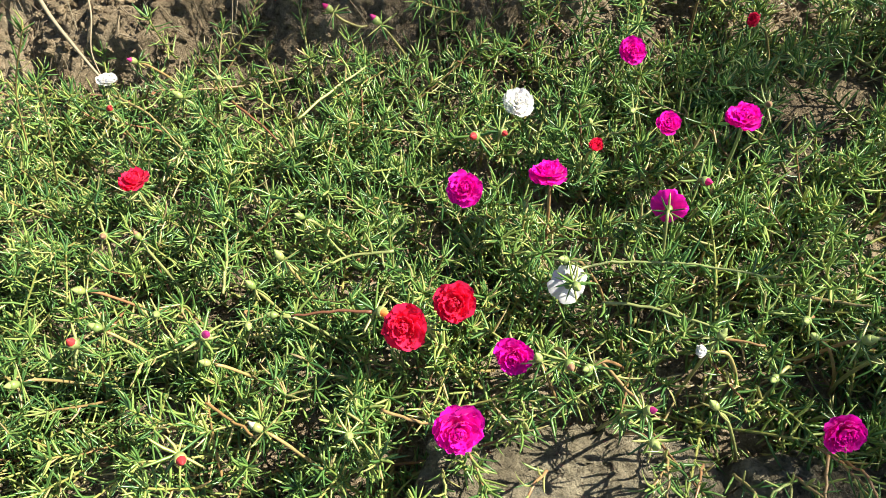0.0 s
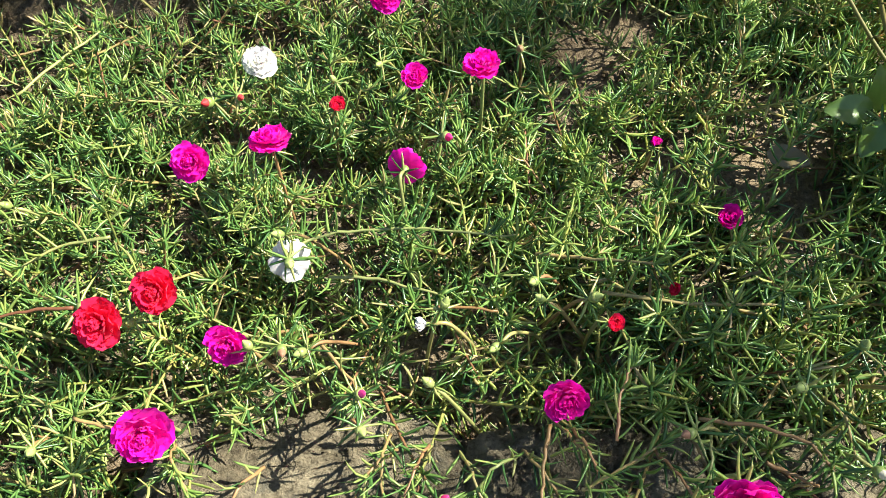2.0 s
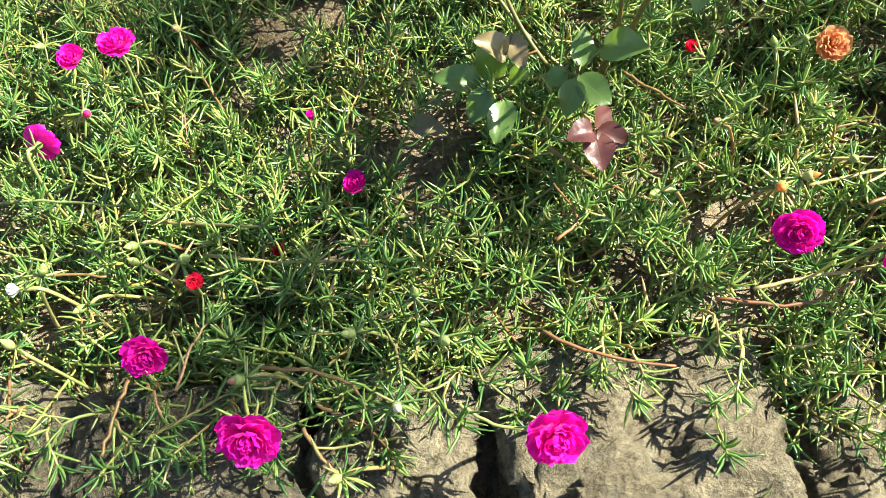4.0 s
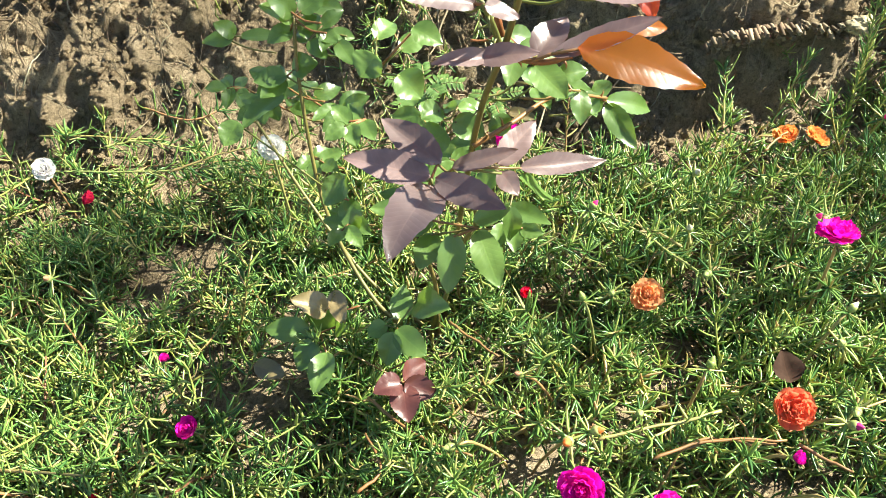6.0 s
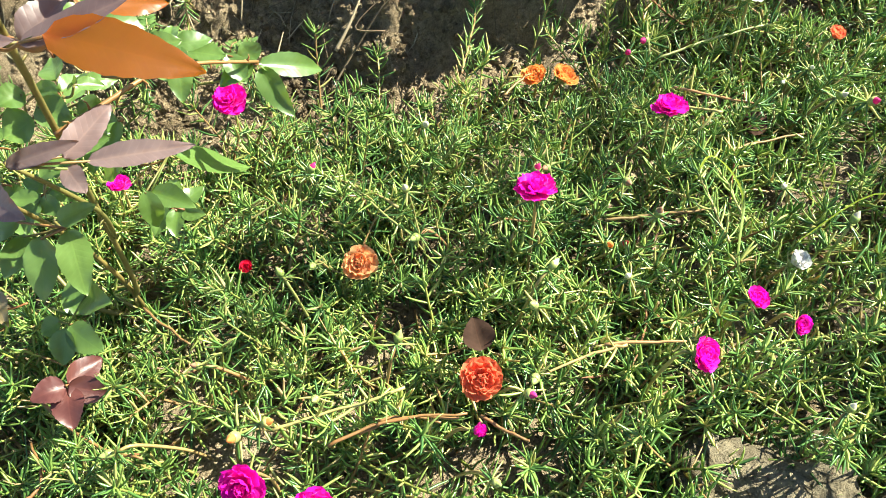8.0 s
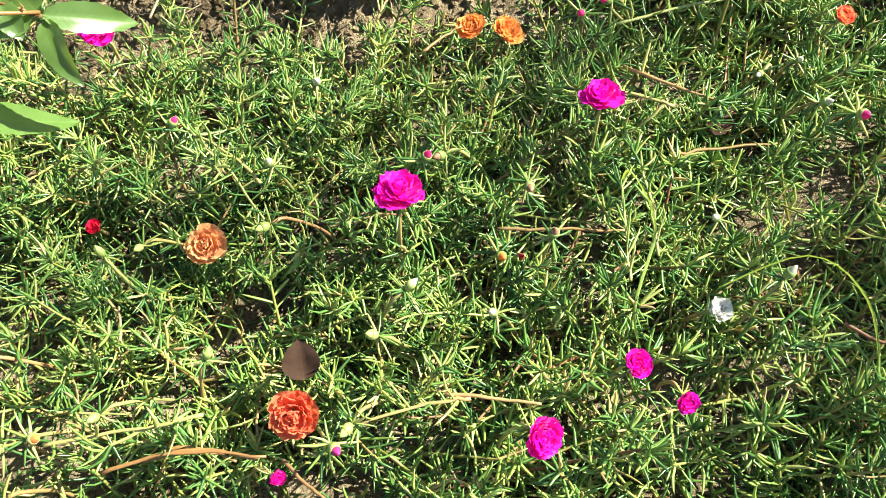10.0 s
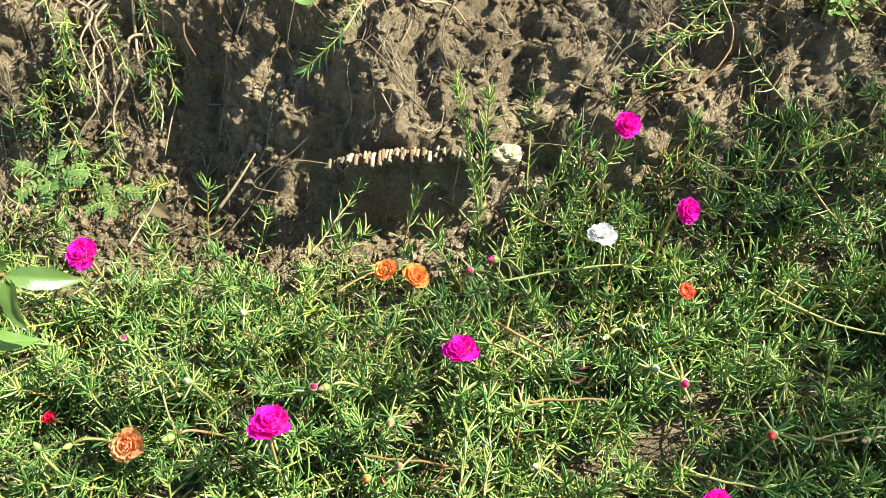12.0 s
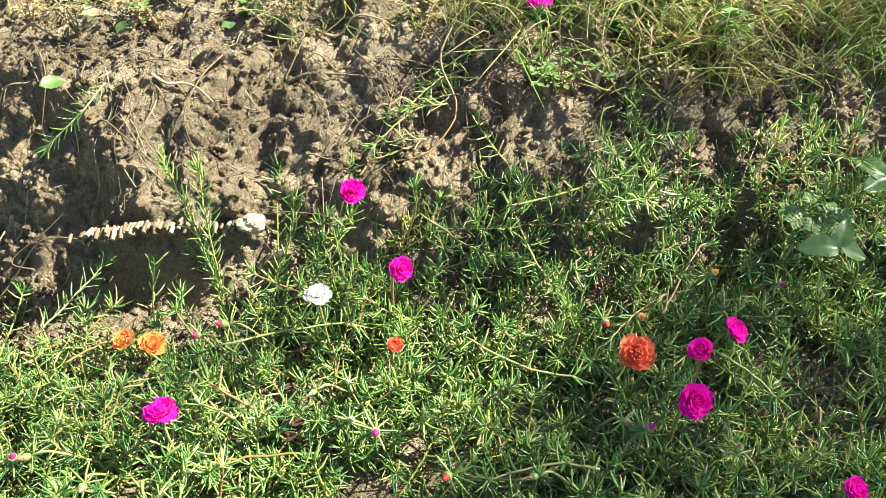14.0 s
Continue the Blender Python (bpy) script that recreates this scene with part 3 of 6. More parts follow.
def bud(colour, x, y, z):
    """A pointed bud held by two sepals on a leafy tip."""
    rng = random.Random(round(x * 7919 + y * 104729))
    if colour not in bud_meshes:
        bud_meshes[colour] = mesh_of("bud_body", *lathe(bud_profile, 10), petal_mats[{"magenta": "magenta_bud", "red": "red_bud"}.get(colour, colour)])
    thing = new("moss_rose_bud")
    gz = float(ground_z(x, y))
    z = max(z, gz + 0.022)
    flower_places.append((x, y, z, 0.004))
    thing.location = (x, y, z)
    f = Vector((rng.uniform(-0.9, 0.9), rng.uniform(-1.0, 0.3), rng.uniform(0.3, 1.0))).normalized()
    k = rng.uniform(0.62, 0.85) * (1.25 if colour in ("red", "orange", "pink", "magenta") else 1.0)
    m = Matrix.Translation((-x, -y, -z)) @ aimed(x, y, z, f, rng.uniform(0, 360), k)
    part("bud_body", bud_meshes[colour], thing, "", m)
    part("calyx", sepal_mesh, thing, "pale green sepals", m)
    part("leaf_whorl", whorl_mesh, thing, "green needle leaves round the bud", m @ pose(0, 0, 0.004))
    foot = Vector((x - f.x * 0.05, y - f.y * 0.05 + 0.01, 0))
    foot.z = float(ground_z(foot.x, foot.y)) + 0.002
    part("stalk", mesh_of("stalk", *stalk((0, 0, 0), f, foot - Vector((x, y, z)), 0.0013), runner_mat), thing, "thin stalk")
    return tagged(thing, BUD_WORDS[colour], "flower bud", "moss rose buds")


UP, TO_US, FLAT = (0, 0.0, 1.0), (0, -0.6, 0.75), (0.0, 0.35, 0.93)
bloom("magenta", 0.499, 0.381, 0.062, (0.25, -0.7, 0.6), 0.034)
bloom("white", 0.396, 0.317, 0.056, (0.3, -0.4, 0.85), 0.038)
bloom("magenta", 0.528, 0.289, 0.056, (0.1, -0.35, 0.9), 0.030, 0.8)
bloom("magenta", 0.582, 0.265, 0.085, UP, 0.040)
bloom("magenta", 0.360, 0.211, 0.058, (0, -0.55, 0.85), 0.040)
bloom("magenta", 0.430, 0.204, 0.082, FLAT, 0.042)
bloom("magenta", 0.524, 0.195, 0.058, (0.15, 0.85, -0.25), 0.038, 1.0, "magenta moss rose flower half hidden by a leafy shoot tip")
bloom("red", 0.367, 0.087, 0.076, TO_US, 0.042)
bloom("red", 0.333, 0.067, 0.073, TO_US, 0.044)
bloom("magenta", 0.410, 0.062, 0.048, (0.1, -0.8, 0.6), 0.037)
bloom("magenta", 0.378, -0.007, 0.072, (0.35, -0.75, 0.55), 0.047, 1.0, "large double magenta moss rose flower over the stone edge")
bloom("magenta", 0.628, 0.022, 0.041, (0.1, -0.8, 0.5), 0.040, 0.85)
bloom("magenta", 0.758, 0.167, 0.016, (-0.1, -0.3, 0.9), 0.030, 0.7)
bloom("magenta", 0.716, 0.249, 0.006, (0.2, 0.1, 0.9), 0.020, 0.3, "closing magenta moss rose flower")
bloom("magenta", 0.712, -0.052, 0.080, (0, -0.85, 0.5), 0.049, 1.0, "large double magenta moss rose flower over the stone edge")
bloom("magenta", 0.881, -0.058, 0.065, (0.15, -0.85, 0.5), 0.047, 1.0, "large double magenta moss rose flower over the stone edge")
bloom("white", 0.447, 0.118, 0.058, (-0.1, 0.55, -0.5), 0.038, 1.0, "white moss rose flower seen from behind under a long stem", False)
bud("green", 0.446, 0.128, 0.076)
bud("green", 0.452, 0.108, 0.074)
bloom("white", 0.568, 0.455, 0.076, (0.2, -0.5, 0.85), 0.034, 0.85)
bloom("red", 0.617, 0.430, 0.052, (-0.6, -0.1, 0.7), 0.028, 0.4, "half-closed red moss rose flower")
bloom("white", 0.818, 0.408, 0.115, (0.25, -0.5, 0.8), 0.034)
bloom("magenta", 0.944, 0.375, 0.050, UP, 0.030, 0.8)
bloom("magenta", 1.046, 0.440, 0.078, (0.0, -0.4, 0.9), 0.042)
bloom("peach", 1.146, 0.264, 0.029, (0, -0.5, 0.85), 0.040, 0.9)
bloom("coral", 1.224, 0.131, 0.041, (0, -0.65, 0.75), 0.043, 0.95)
bloom("magenta", 1.058, 0.074, 0.050, (-0.3, -0.7, 0.6), 0.042)
bloom("magenta", 1.103, 0.041, 0.070, (0.35, -0.65, 0.6), 0.041)
bloom("orange", 1.342, 0.477, 0.028, (-0.2, -0.2, 0.9), 0.036, 0.75)
bloom("orange", 1.370, 0.471, 0.026, (0.4, -0.1, 0.85), 0.040, 0.75)
bloom("magenta", 1.290, 0.252, 0.095, (0.1, 0.3, 0.95), 0.045)
bloom("magenta", 1.431, 0.346, 0.076, (0.05, 0.2, 1.0), 0.041)
bloom("coral", 1.630, 0.436, 0.060, (0.2, -0.3, 0.9), 0.030, 0.45, "half-closed coral moss rose flower")
bloom("white", 1.494, 0.203, 0.020, (0.45, -0.2, 0.8), 0.036, 0.4, "closing white moss rose flower turned aside")
bloom("magenta", 1.429, 0.149, 0.057, (0.3, -0.3, 0.9), 0.029, 0.6)
bloom("magenta", 1.459, 0.132, 0.045, (0.2, -0.8, 0.5), 0.024, 0.6)
bloom("magenta", 1.367, 0.102, 0.074, (0.5, -0.5, 0.6), 0.036, 0.75)
bloom("white", 1.554, 0.476, 0.090, UP, 0.037, 0.9)
bloom("magenta", 1.579, 0.596, 0.130, (0.1, -0.6, 0.75), 0.036)
bloom("magenta", 1.634, 0.508, 0.098, (0.5, -0.5, 0.6), 0.034)
bloom("coral", 1.860, 0.420, 0.066, TO_US, 0.046, 0.95)
bloom("coral", 1.911, 0.718, 0.110, (0.0, 0.1, 1.0), 0.036, 0.5, "coral moss rose flower opening like a cup")
bloom("magenta", 1.894, 0.350, 0.083, (0.2, -0.6, 0.75), 0.042, 0.9)
bloom("magenta", 1.953, 0.441, 0.072, (0.5, -0.2, 0.7), 0.036, 0.8)
bloom("magenta", 1.911, 0.400, 0.090, (-0.2, -0.3, 0.9), 0.034, 0.7)
bloom("magenta", 1.631, 0.225, 0.060, (0.2, -0.5, 0.8), 0.040)
bloom("magenta", 2.014, 0.284, 0.050, (0.2, -0.4, 0.8), 0.030, 0.8)
bloom("magenta", 1.786, 0.760, 0.262, UP, 0.040)
bloom("red", 0.067, 0.203, 0.068, (0, 0.1, 1.0), 0.038)
bloom("white", -0.035, 0.362, 0.043, (0.1, 0.1, 0.9), 0.030, 0.8)
bloom("red", 0.465, 0.266, 0.051, (0.3, -0.2, 0.8), 0.026, 0.35, "half-closed red moss rose flower")
bloom("white", 0.543, 0.065, 0.060, (-0.9, -0.1, 0.3), 0.020, 0.2, "closed white moss rose flower")
bloom("red", 1.045, 0.300, 0.002, (0, -0.3, 0.8), 0.022, 0.4, "wilting dark red moss rose flower")
bloom("magenta", 1.212, 0.094, 0.035, (0.5, -0.3, 0.4), 0.022, 0.25, "closing magenta moss rose flower")
bloom("red", 0.659, 0.063, 0.058, (0.3, -0.4, 0.6), 0.022, 0.4, "wilting dark red moss rose flower")
bloom("red", 0.705, 0.102, 0.030, (0.2, -0.4, 0.6), 0.018, 0.3, "wilting dark red moss rose flower")
bud("magenta", -0.004, 0.380, 0.056)
bud("red", -0.003, 0.307, 0.056)
bud("pink", 0.191, 0.458, 0.056)
bud("magenta", 0.246, 0.436, 0.056)
bud("tan", 0.086, 0.151, 0.056)
bud("tan", 0.052, 0.153, 0.056)
bud("magenta", 0.173, 0.059, 0.056)
bud("red", 0.072, 0.046, 0.056)
bud("red", 0.185, -0.035, 0.056)
bud("green", 0.087, 0.061, 0.056)
bud("green", 0.205, 0.073, 0.056)
bud("green", 0.201, 0.106, 0.056)
bud("green", 0.227, 0.081, 0.056)
bud("green", 0.225, 0.178, 0.056)
bud("green", 0.065, 0.326, 0.056)
bud("green", 0.096, 0.353, 0.056)
bud("pale", 0.239, -0.012, 0.056)
bud("green", 0.302, -0.011, 0.056)
bud("green", 0.128, 0.078, 0.056)
bud("green", 0.057, 0.096, 0.056)
bud("green", 0.185, 0.037, 0.056)
bud("green", 0.217, 0.135, 0.056)
bud("green", 0.346, 0.075, 0.056)
bud("green", 0.429, 0.054, 0.056)
bud("red", 0.363, 0.275, 0.056)
bud("red", 0.384, 0.280, 0.056)
bud("green", 0.499, 0.307, 0.056)
bud("green", 0.462, 0.291, 0.056)
bud("orange", 0.305, 0.089, 0.056)
bud("green", 0.553, 0.079, 0.056)
bud("magenta", 0.501, 0.020, 0.056)
bud("green", 0.547, 0.025, 0.056)
bud("green", 0.588, 0.051, 0.056)
bud("green", 0.648, 0.082, 0.056)
bud("green", 0.618, 0.082, 0.056)
bud("green", 0.039, 0.011, 0.056)
bud("green", 0.504, -0.002, 0.056)
bud("pink", 0.551, 0.226, 0.056)
bud("tan", 0.449, 0.054, 0.056)
bud("pink", 0.553, -0.047, 0.056)
bud("green", 0.465, 0.051, 0.056)
bud("pale", 0.791, -0.031, 0.056)
bud("green", 0.820, 0.010, 0.056)
bud("green", 0.804, 0.042, 0.056)
bud("green", 0.614, 0.097, 0.056)
bud("green", 0.765, 0.018, 0.056)
bud("green", 0.972, 0.109, 0.056)
bud("tan", 0.698, -0.008, 0.056)
bud("green", 0.759, -0.072, 0.056)
bud("orange", 1.054, 0.107, 0.056)
bud("tan", 1.027, 0.167, 0.056)
bud("green", 1.216, 0.046, 0.056)
bud("magenta", 1.250, 0.104, 0.056)
bud("green", 1.086, 0.240, 0.056)
bud("pink", 1.112, 0.354, 0.056)
bud("pink", 1.303, 0.313, 0.056)
bud("pale", 1.219, 0.394, 0.056)
bud("tan", 0.612, 0.314, 0.056)
bud("pink", 1.431, 0.459, 0.056)
bud("pink", 1.456, 0.474, 0.056)
bud("pale", 1.595, 0.353, 0.056)
bud("pink", 1.619, 0.341, 0.056)
bud("tan", 1.376, 0.288, 0.056)
bud("tan", 1.317, 0.317, 0.056)
bud("tan", 1.389, 0.244, 0.056)
bud("orange", 1.355, 0.258, 0.012)
bud("red", 1.366, 0.255, 0.010)
bud("pale", 1.500, 0.253, 0.056)
bud("green", 1.111, 0.246, 0.056)
bud("orange", 1.071, 0.113, 0.056)
bud("pale", 1.453, 0.053, 0.056)
bud("pale", 1.534, 0.207, 0.056)
bud("green", 1.168, 0.162, 0.056)
bud("green", 1.108, 0.126, 0.056)
bud("green", 1.196, 0.260, 0.056)
bud("pale", 1.589, 0.397, 0.056)
bud("pale", 1.559, 0.386, 0.056)
bud("pale", 1.193, 0.313, 0.056)
bud("pale", 1.348, 0.187, 0.056)
bud("pale", 1.292, 0.207, 0.056)
bud("green", 1.273, 0.174, 0.056)
bud("green", 1.260, 0.116, 0.056)
bud("pale", 1.493, 0.578, 0.056)
bud("red", 1.685, 0.296, 0.056)
bud("tan", 1.758, 0.295, 0.056)
bud("red", 1.837, 0.472, 0.056)
bud("orange", 1.870, 0.476, 0.056)
bud("orange", 1.957, 0.537, 0.056)
bud("magenta", 2.023, 0.521, 0.056)
bud("tan", 1.839, 0.350, 0.056)
bud("magenta", 1.857, 0.341, 0.056)
bud("red", 2.072, 0.691, 0.056)
bud("green", 1.895, 0.739, 0.056)
bud("tan", 1.929, 0.317, 0.056)

build_mat()

# ---- single moss rose shoots that stand out of the mat ----
RUNNER_WORDS = {"runner": "long yellow-green trailing moss rose stem", "tan": "bare reddish-tan trailing moss rose stem", "leafy": "upright leafy green moss rose shoot"}
tan_stem_mat = plant_material("tan_stem", [(0.0, (0.22, 0.105, 0.04)), (0.5, (0.26, 0.16, 0.06)), (1.0, (0.17, 0.065, 0.035))], 0.5, 0.0, "object")


def runner(kind, leafiness, *points):
    """One shoot: a bent stem and the needle leaves along it."""
    if kind != "leafy" and max(p[2] for p in points) < 0.06:
        points = [(p[0], p[1], p[2] + 0.008) for p in points]
    base = Vector(points[0])
    thing = new("moss_rose_shoot")
    thing.location = base
    rng = np.random.default_rng(round(abs(base.x) * 7919 + abs(points[-1][0]) * 104729))
    line = bent([Vector(p) - base for p in points], 5)
    n = len(line)
    for i, p in enumerate(line[1:-1]):
        p += Vector(rng.normal(0, 0.0005, 3))
    r = 0.0014 if kind != "leafy" else 0.0012
    part("stem", mesh_of("stem", *tube(line, [r * (1 - 0.35 * i / (n - 1)) for i in range(n)], 6), tan_stem_mat if kind == "tan" else runner_mat), thing)
    length = sum((line[i + 1] - line[i]).length for i in range(n - 1))
    count = int(length / 0.0034 * leafiness)
    if count > 3:
        arr = np.array([tuple(p) for p in line])[None]
        v, t = leafed(arr, 0.05, count, rng, 0.9 if kind == "leafy" else 1.05, 8, False, 0.6 if kind == "leafy" else 1.0)
        part("foliage", mesh_of("foliage", v, t, needle_mat), thing, "fleshy green needle leaves")
    return tagged(thing, RUNNER_WORDS[kind], "plant shoot", "moss rose shoots")


runner("runner", 0.5, (0.448, 0.114, 0.054), (0.455, 0.130, 0.053), (0.487, 0.141, 0.050), (0.541, 0.140, 0.050), (0.589, 0.132, 0.050))
runner("tan", 0.1, (0.185, 0.011, 0.035), (0.208, 0.000, 0.035), (0.233, -0.014, 0.035))
runner("leafy", 1, (0.171, 0.106, 0.045), (0.159, 0.158, 0.045), (0.130, 0.211, 0.045))
runner("runner", 0.4, (0.193, 0.294, 0.050), (0.222, 0.338, 0.050), (0.246, 0.368, 0.050))
runner("tan", 0.2, (0.111, 0.334, 0.035), (0.161, 0.291, 0.035), (0.191, 0.259, 0.035))
runner("runner", 0.6, (-0.009, 0.327, 0.050), (0.042, 0.299, 0.050), (0.097, 0.247, 0.050))
runner("leafy", 0.5, (-0.139, 0.300, -0.062), (-0.096, 0.300, 0.067), (-0.032, 0.300, 0.164))
runner("leafy", 0.6, (-0.079, 0.260, -0.018), (-0.039, 0.260, 0.076), (-0.018, 0.260, 0.135))
runner("tan", 0.0, (0.301, 0.087, 0.050), (0.269, 0.086, 0.050), (0.239, 0.080, 0.050))
runner("runner", 0.5, (0.306, 0.152, 0.040), (0.269, 0.145, 0.040), (0.244, 0.127, 0.040))
runner("runner", 0.4, (0.473, 0.110, 0.040), (0.508, 0.107, 0.040), (0.552, 0.092, 0.040))
runner("runner", 0.3, (0.321, 0.010, 0.045), (0.347, 0.003, 0.045), (0.359, 0.002, 0.045))
runner("runner", 0.3, (0.471, 0.062, 0.040), (0.490, 0.039, 0.040), (0.502, 0.024, 0.040))
runner("tan", 0.1, (0.704, 0.003, 0.040), (0.733, -0.001, 0.040), (0.759, -0.011, 0.040), (0.773, -0.027, 0.040))
runner("tan", 0.1, (0.740, -0.020, 0.030), (0.754, -0.028, 0.030), (0.766, -0.034, 0.030))
runner("runner", 0.2, (0.828, -0.030, 0.040), (0.848, -0.044, 0.040), (0.878, -0.050, 0.040))
runner("tan", 0.1, (0.883, 0.017, 0.035), (0.915, -0.001, 0.035), (0.961, -0.013, 0.035))
runner("tan", 0.0, (0.618, 0.005, 0.030), (0.612, -0.020, 0.030), (0.610, -0.044, 0.030))
runner("leafy", 0.9, (0.634, -0.034, 0.035), (0.657, -0.022, 0.035), (0.685, -0.006, 0.035))
runner("runner", 0.4, (0.735, -0.039, 0.040), (0.747, -0.058, 0.040), (0.760, -0.070, 0.040))
runner("tan", 0.1, (0.533, 0.091, 0.030), (0.556, 0.089, 0.030), (0.588, 0.085, 0.030))
runner("runner", 0.4, (0.657, 0.094, 0.035), (0.710, 0.084, 0.035), (0.770, 0.080, 0.035))
runner("runner", 0.3, (0.615, 0.129, 0.030), (0.664, 0.122, 0.030), (0.696, 0.117, 0.030))
runner("leafy", 0.6, (0.655, -0.010, 0.050), (0.661, 0.019, 0.050), (0.670, 0.037, 0.050))
runner("tan", 0.0, (0.997, 0.034, 0.030), (1.049, 0.026, 0.030), (1.090, 0.041, 0.030))
runner("tan", 0.1, (1.112, 0.095, 0.035), (1.153, 0.106, 0.035), (1.209, 0.103, 0.035))
runner("runner", 0.2, (1.019, 0.034, 0.040), (1.058, 0.040, 0.040), (1.101, 0.045, 0.040))
runner("runner", 0.3, (1.076, 0.111, 0.040), (1.114, 0.118, 0.040), (1.153, 0.123, 0.040))
runner("tan", 0.1, (0.906, 0.170, 0.030), (0.948, 0.129, 0.030), (0.985, 0.111, 0.030))
runner("tan", 0.1, (0.901, 0.088, 0.030), (0.918, 0.106, 0.030), (0.905, 0.137, 0.030))
runner("runner", 0.8, (1.124, 0.356, 0.040), (1.161, 0.313, 0.040), (1.193, 0.266, 0.040))
runner("tan", 0.2, (0.973, 0.243, 0.030), (0.991, 0.222, 0.030), (1.012, 0.201, 0.030))
runner("runner", 0.2, (1.315, 0.137, 0.040), (1.348, 0.133, 0.040), (1.373, 0.129, 0.040))
runner("tan", 0.0, (1.133, 0.103, 0.030), (1.164, 0.110, 0.030), (1.203, 0.103, 0.030))
runner("tan", 0.0, (1.218, 0.102, 0.030), (1.237, 0.084, 0.030), (1.247, 0.078, 0.030))
runner("leafy", 1, (1.437, 0.211, 0.050), (1.440, 0.254, 0.050), (1.441, 0.289, 0.050))
runner("runner", 0.6, (1.184, 0.303, 0.040), (1.157, 0.332, 0.040), (1.120, 0.358, 0.040))
runner("runner", 0.3, (1.169, 0.128, 0.040), (1.133, 0.119, 0.040), (1.112, 0.107, 0.040))
runner("tan", 0.1, (1.353, 0.263, 0.030), (1.395, 0.261, 0.030), (1.443, 0.258, 0.030))
runner("tan", 0.0, (1.301, 0.431, 0.040), (1.320, 0.449, 0.040), (1.334, 0.459, 0.040))
runner("tan", 0.1, (1.484, 0.323, 0.030), (1.520, 0.328, 0.030), (1.564, 0.331, 0.030))
runner("leafy", 1, (1.458, 0.229, 0.050), (1.460, 0.275, 0.050), (1.455, 0.320, 0.050))
runner("runner", 0.5, (1.489, 0.358, 0.045), (1.468, 0.369, 0.045), (1.453, 0.374, 0.045))
runner("tan", 0.0, (1.147, 0.111, 0.030), (1.169, 0.111, 0.030), (1.190, 0.102, 0.030))
runner("runner", 0.4, (1.331, 0.134, 0.040), (1.306, 0.131, 0.040), (1.263, 0.119, 0.040))
runner("tan", 0.1, (1.570, 0.181, 0.030), (1.596, 0.166, 0.030), (1.636, 0.165, 0.030))
runner("leafy", 1.3, (1.431, 0.530, -0.008), (1.433, 0.530, 0.062), (1.426, 0.530, 0.154), (1.417, 0.530, 0.224))
runner("leafy", 1.3, (1.434, 0.535, 0.040), (1.439, 0.535, 0.128), (1.446, 0.535, 0.209))
runner("leafy", 0.7, (1.346, 0.530, -0.007), (1.359, 0.530, 0.046), (1.373, 0.530, 0.091))
runner("leafy", 1, (1.482, 0.560, 0.025), (1.514, 0.560, 0.099), (1.526, 0.560, 0.151))
runner("leafy", 1, (1.564, 0.570, 0.006), (1.561, 0.570, 0.049), (1.559, 0.570, 0.090))
runner("leafy", 0.9, (1.635, 0.600, 0.064), (1.647, 0.600, 0.111), (1.647, 0.600, 0.130))
runner("leafy", 0.8, (1.265, 0.458, 0.060), (1.284, 0.516, 0.060), (1.300, 0.571, 0.060))
runner("runner", 0.6, (1.457, 0.443, 0.050), (1.524, 0.462, 0.050), (1.587, 0.473, 0.050))
runner("runner", 0.5, (1.456, 0.396, 0.050), (1.494, 0.372, 0.050), (1.522, 0.356, 0.050))
runner("leafy", 0.5, (1.835, 0.721, 0.120), (1.859, 0.646, 0.120), (1.894, 0.565, 0.120))
runner("runner", 0.4, (1.747, 0.661, 0.080), (1.766, 0.560, 0.080), (1.786, 0.498, 0.080))
runner("leafy", 0.6, (1.648, 0.620, 0.080), (1.695, 0.570, 0.080), (1.718, 0.551, 0.080))
runner("runner", 0.4, (1.700, 0.449, 0.050), (1.750, 0.413, 0.050), (1.801, 0.399, 0.050))
runner("runner", 0.3, (1.610, 0.267, 0.040), (1.638, 0.256, 0.040), (1.675, 0.251, 0.040))
runner("tan", 0.1, (1.699, 0.306, 0.030), (1.748, 0.304, 0.030), (1.790, 0.321, 0.030))
runner("runner", 0.3, (1.927, 0.437, 0.050), (1.959, 0.405, 0.050), (1.978, 0.372, 0.050))
runner("leafy", 0.5, (1.789, 0.740, 0.150), (1.788, 0.740, 0.222), (1.784, 0.740, 0.259))
runner("runner", 0.1, (1.932, 0.700, 0.069), (1.922, 0.700, 0.094), (1.909, 0.700, 0.118))
runner("runner", 0.4, (1.817, 0.757, 0.100), (1.856, 0.682, 0.100), (1.907, 0.605, 0.100))
runner("leafy", 0.8, (1.905, 0.505, 0.060), (1.866, 0.474, 0.060), (1.839, 0.444, 0.060))
runner("runner", 0.4, (1.896, 0.479, 0.050), (1.922, 0.524, 0.050), (1.960, 0.587, 0.050))
runner("runner", 0.3, (1.929, 0.334, 0.040), (1.942, 0.311, 0.040), (1.944, 0.283, 0.040))
runner("runner", 0.4, (1.812, 0.306, 0.040), (1.774, 0.312, 0.040), (1.716, 0.296, 0.040))
# shoots that spill over the edging stones
spill_rng = random.Random(2024)
for i in range(26):
    ax = spill_rng.uniform(0.36, 1.12)
    ay = float(front(ax)) + spill_rng.uniform(0.02, 0.05)
    bx, by = ax + spill_rng.uniform(-0.03, 0.03), ay - spill_rng.uniform(0.025, 0.06)
    runner("leafy", 0.8, (ax, ay, 0.018), ((ax + bx) / 2, (ay + by) / 2, spill_rng.uniform(0.030, 0.042)), (bx, by, spill_rng.uniform(0.018, 0.034)))
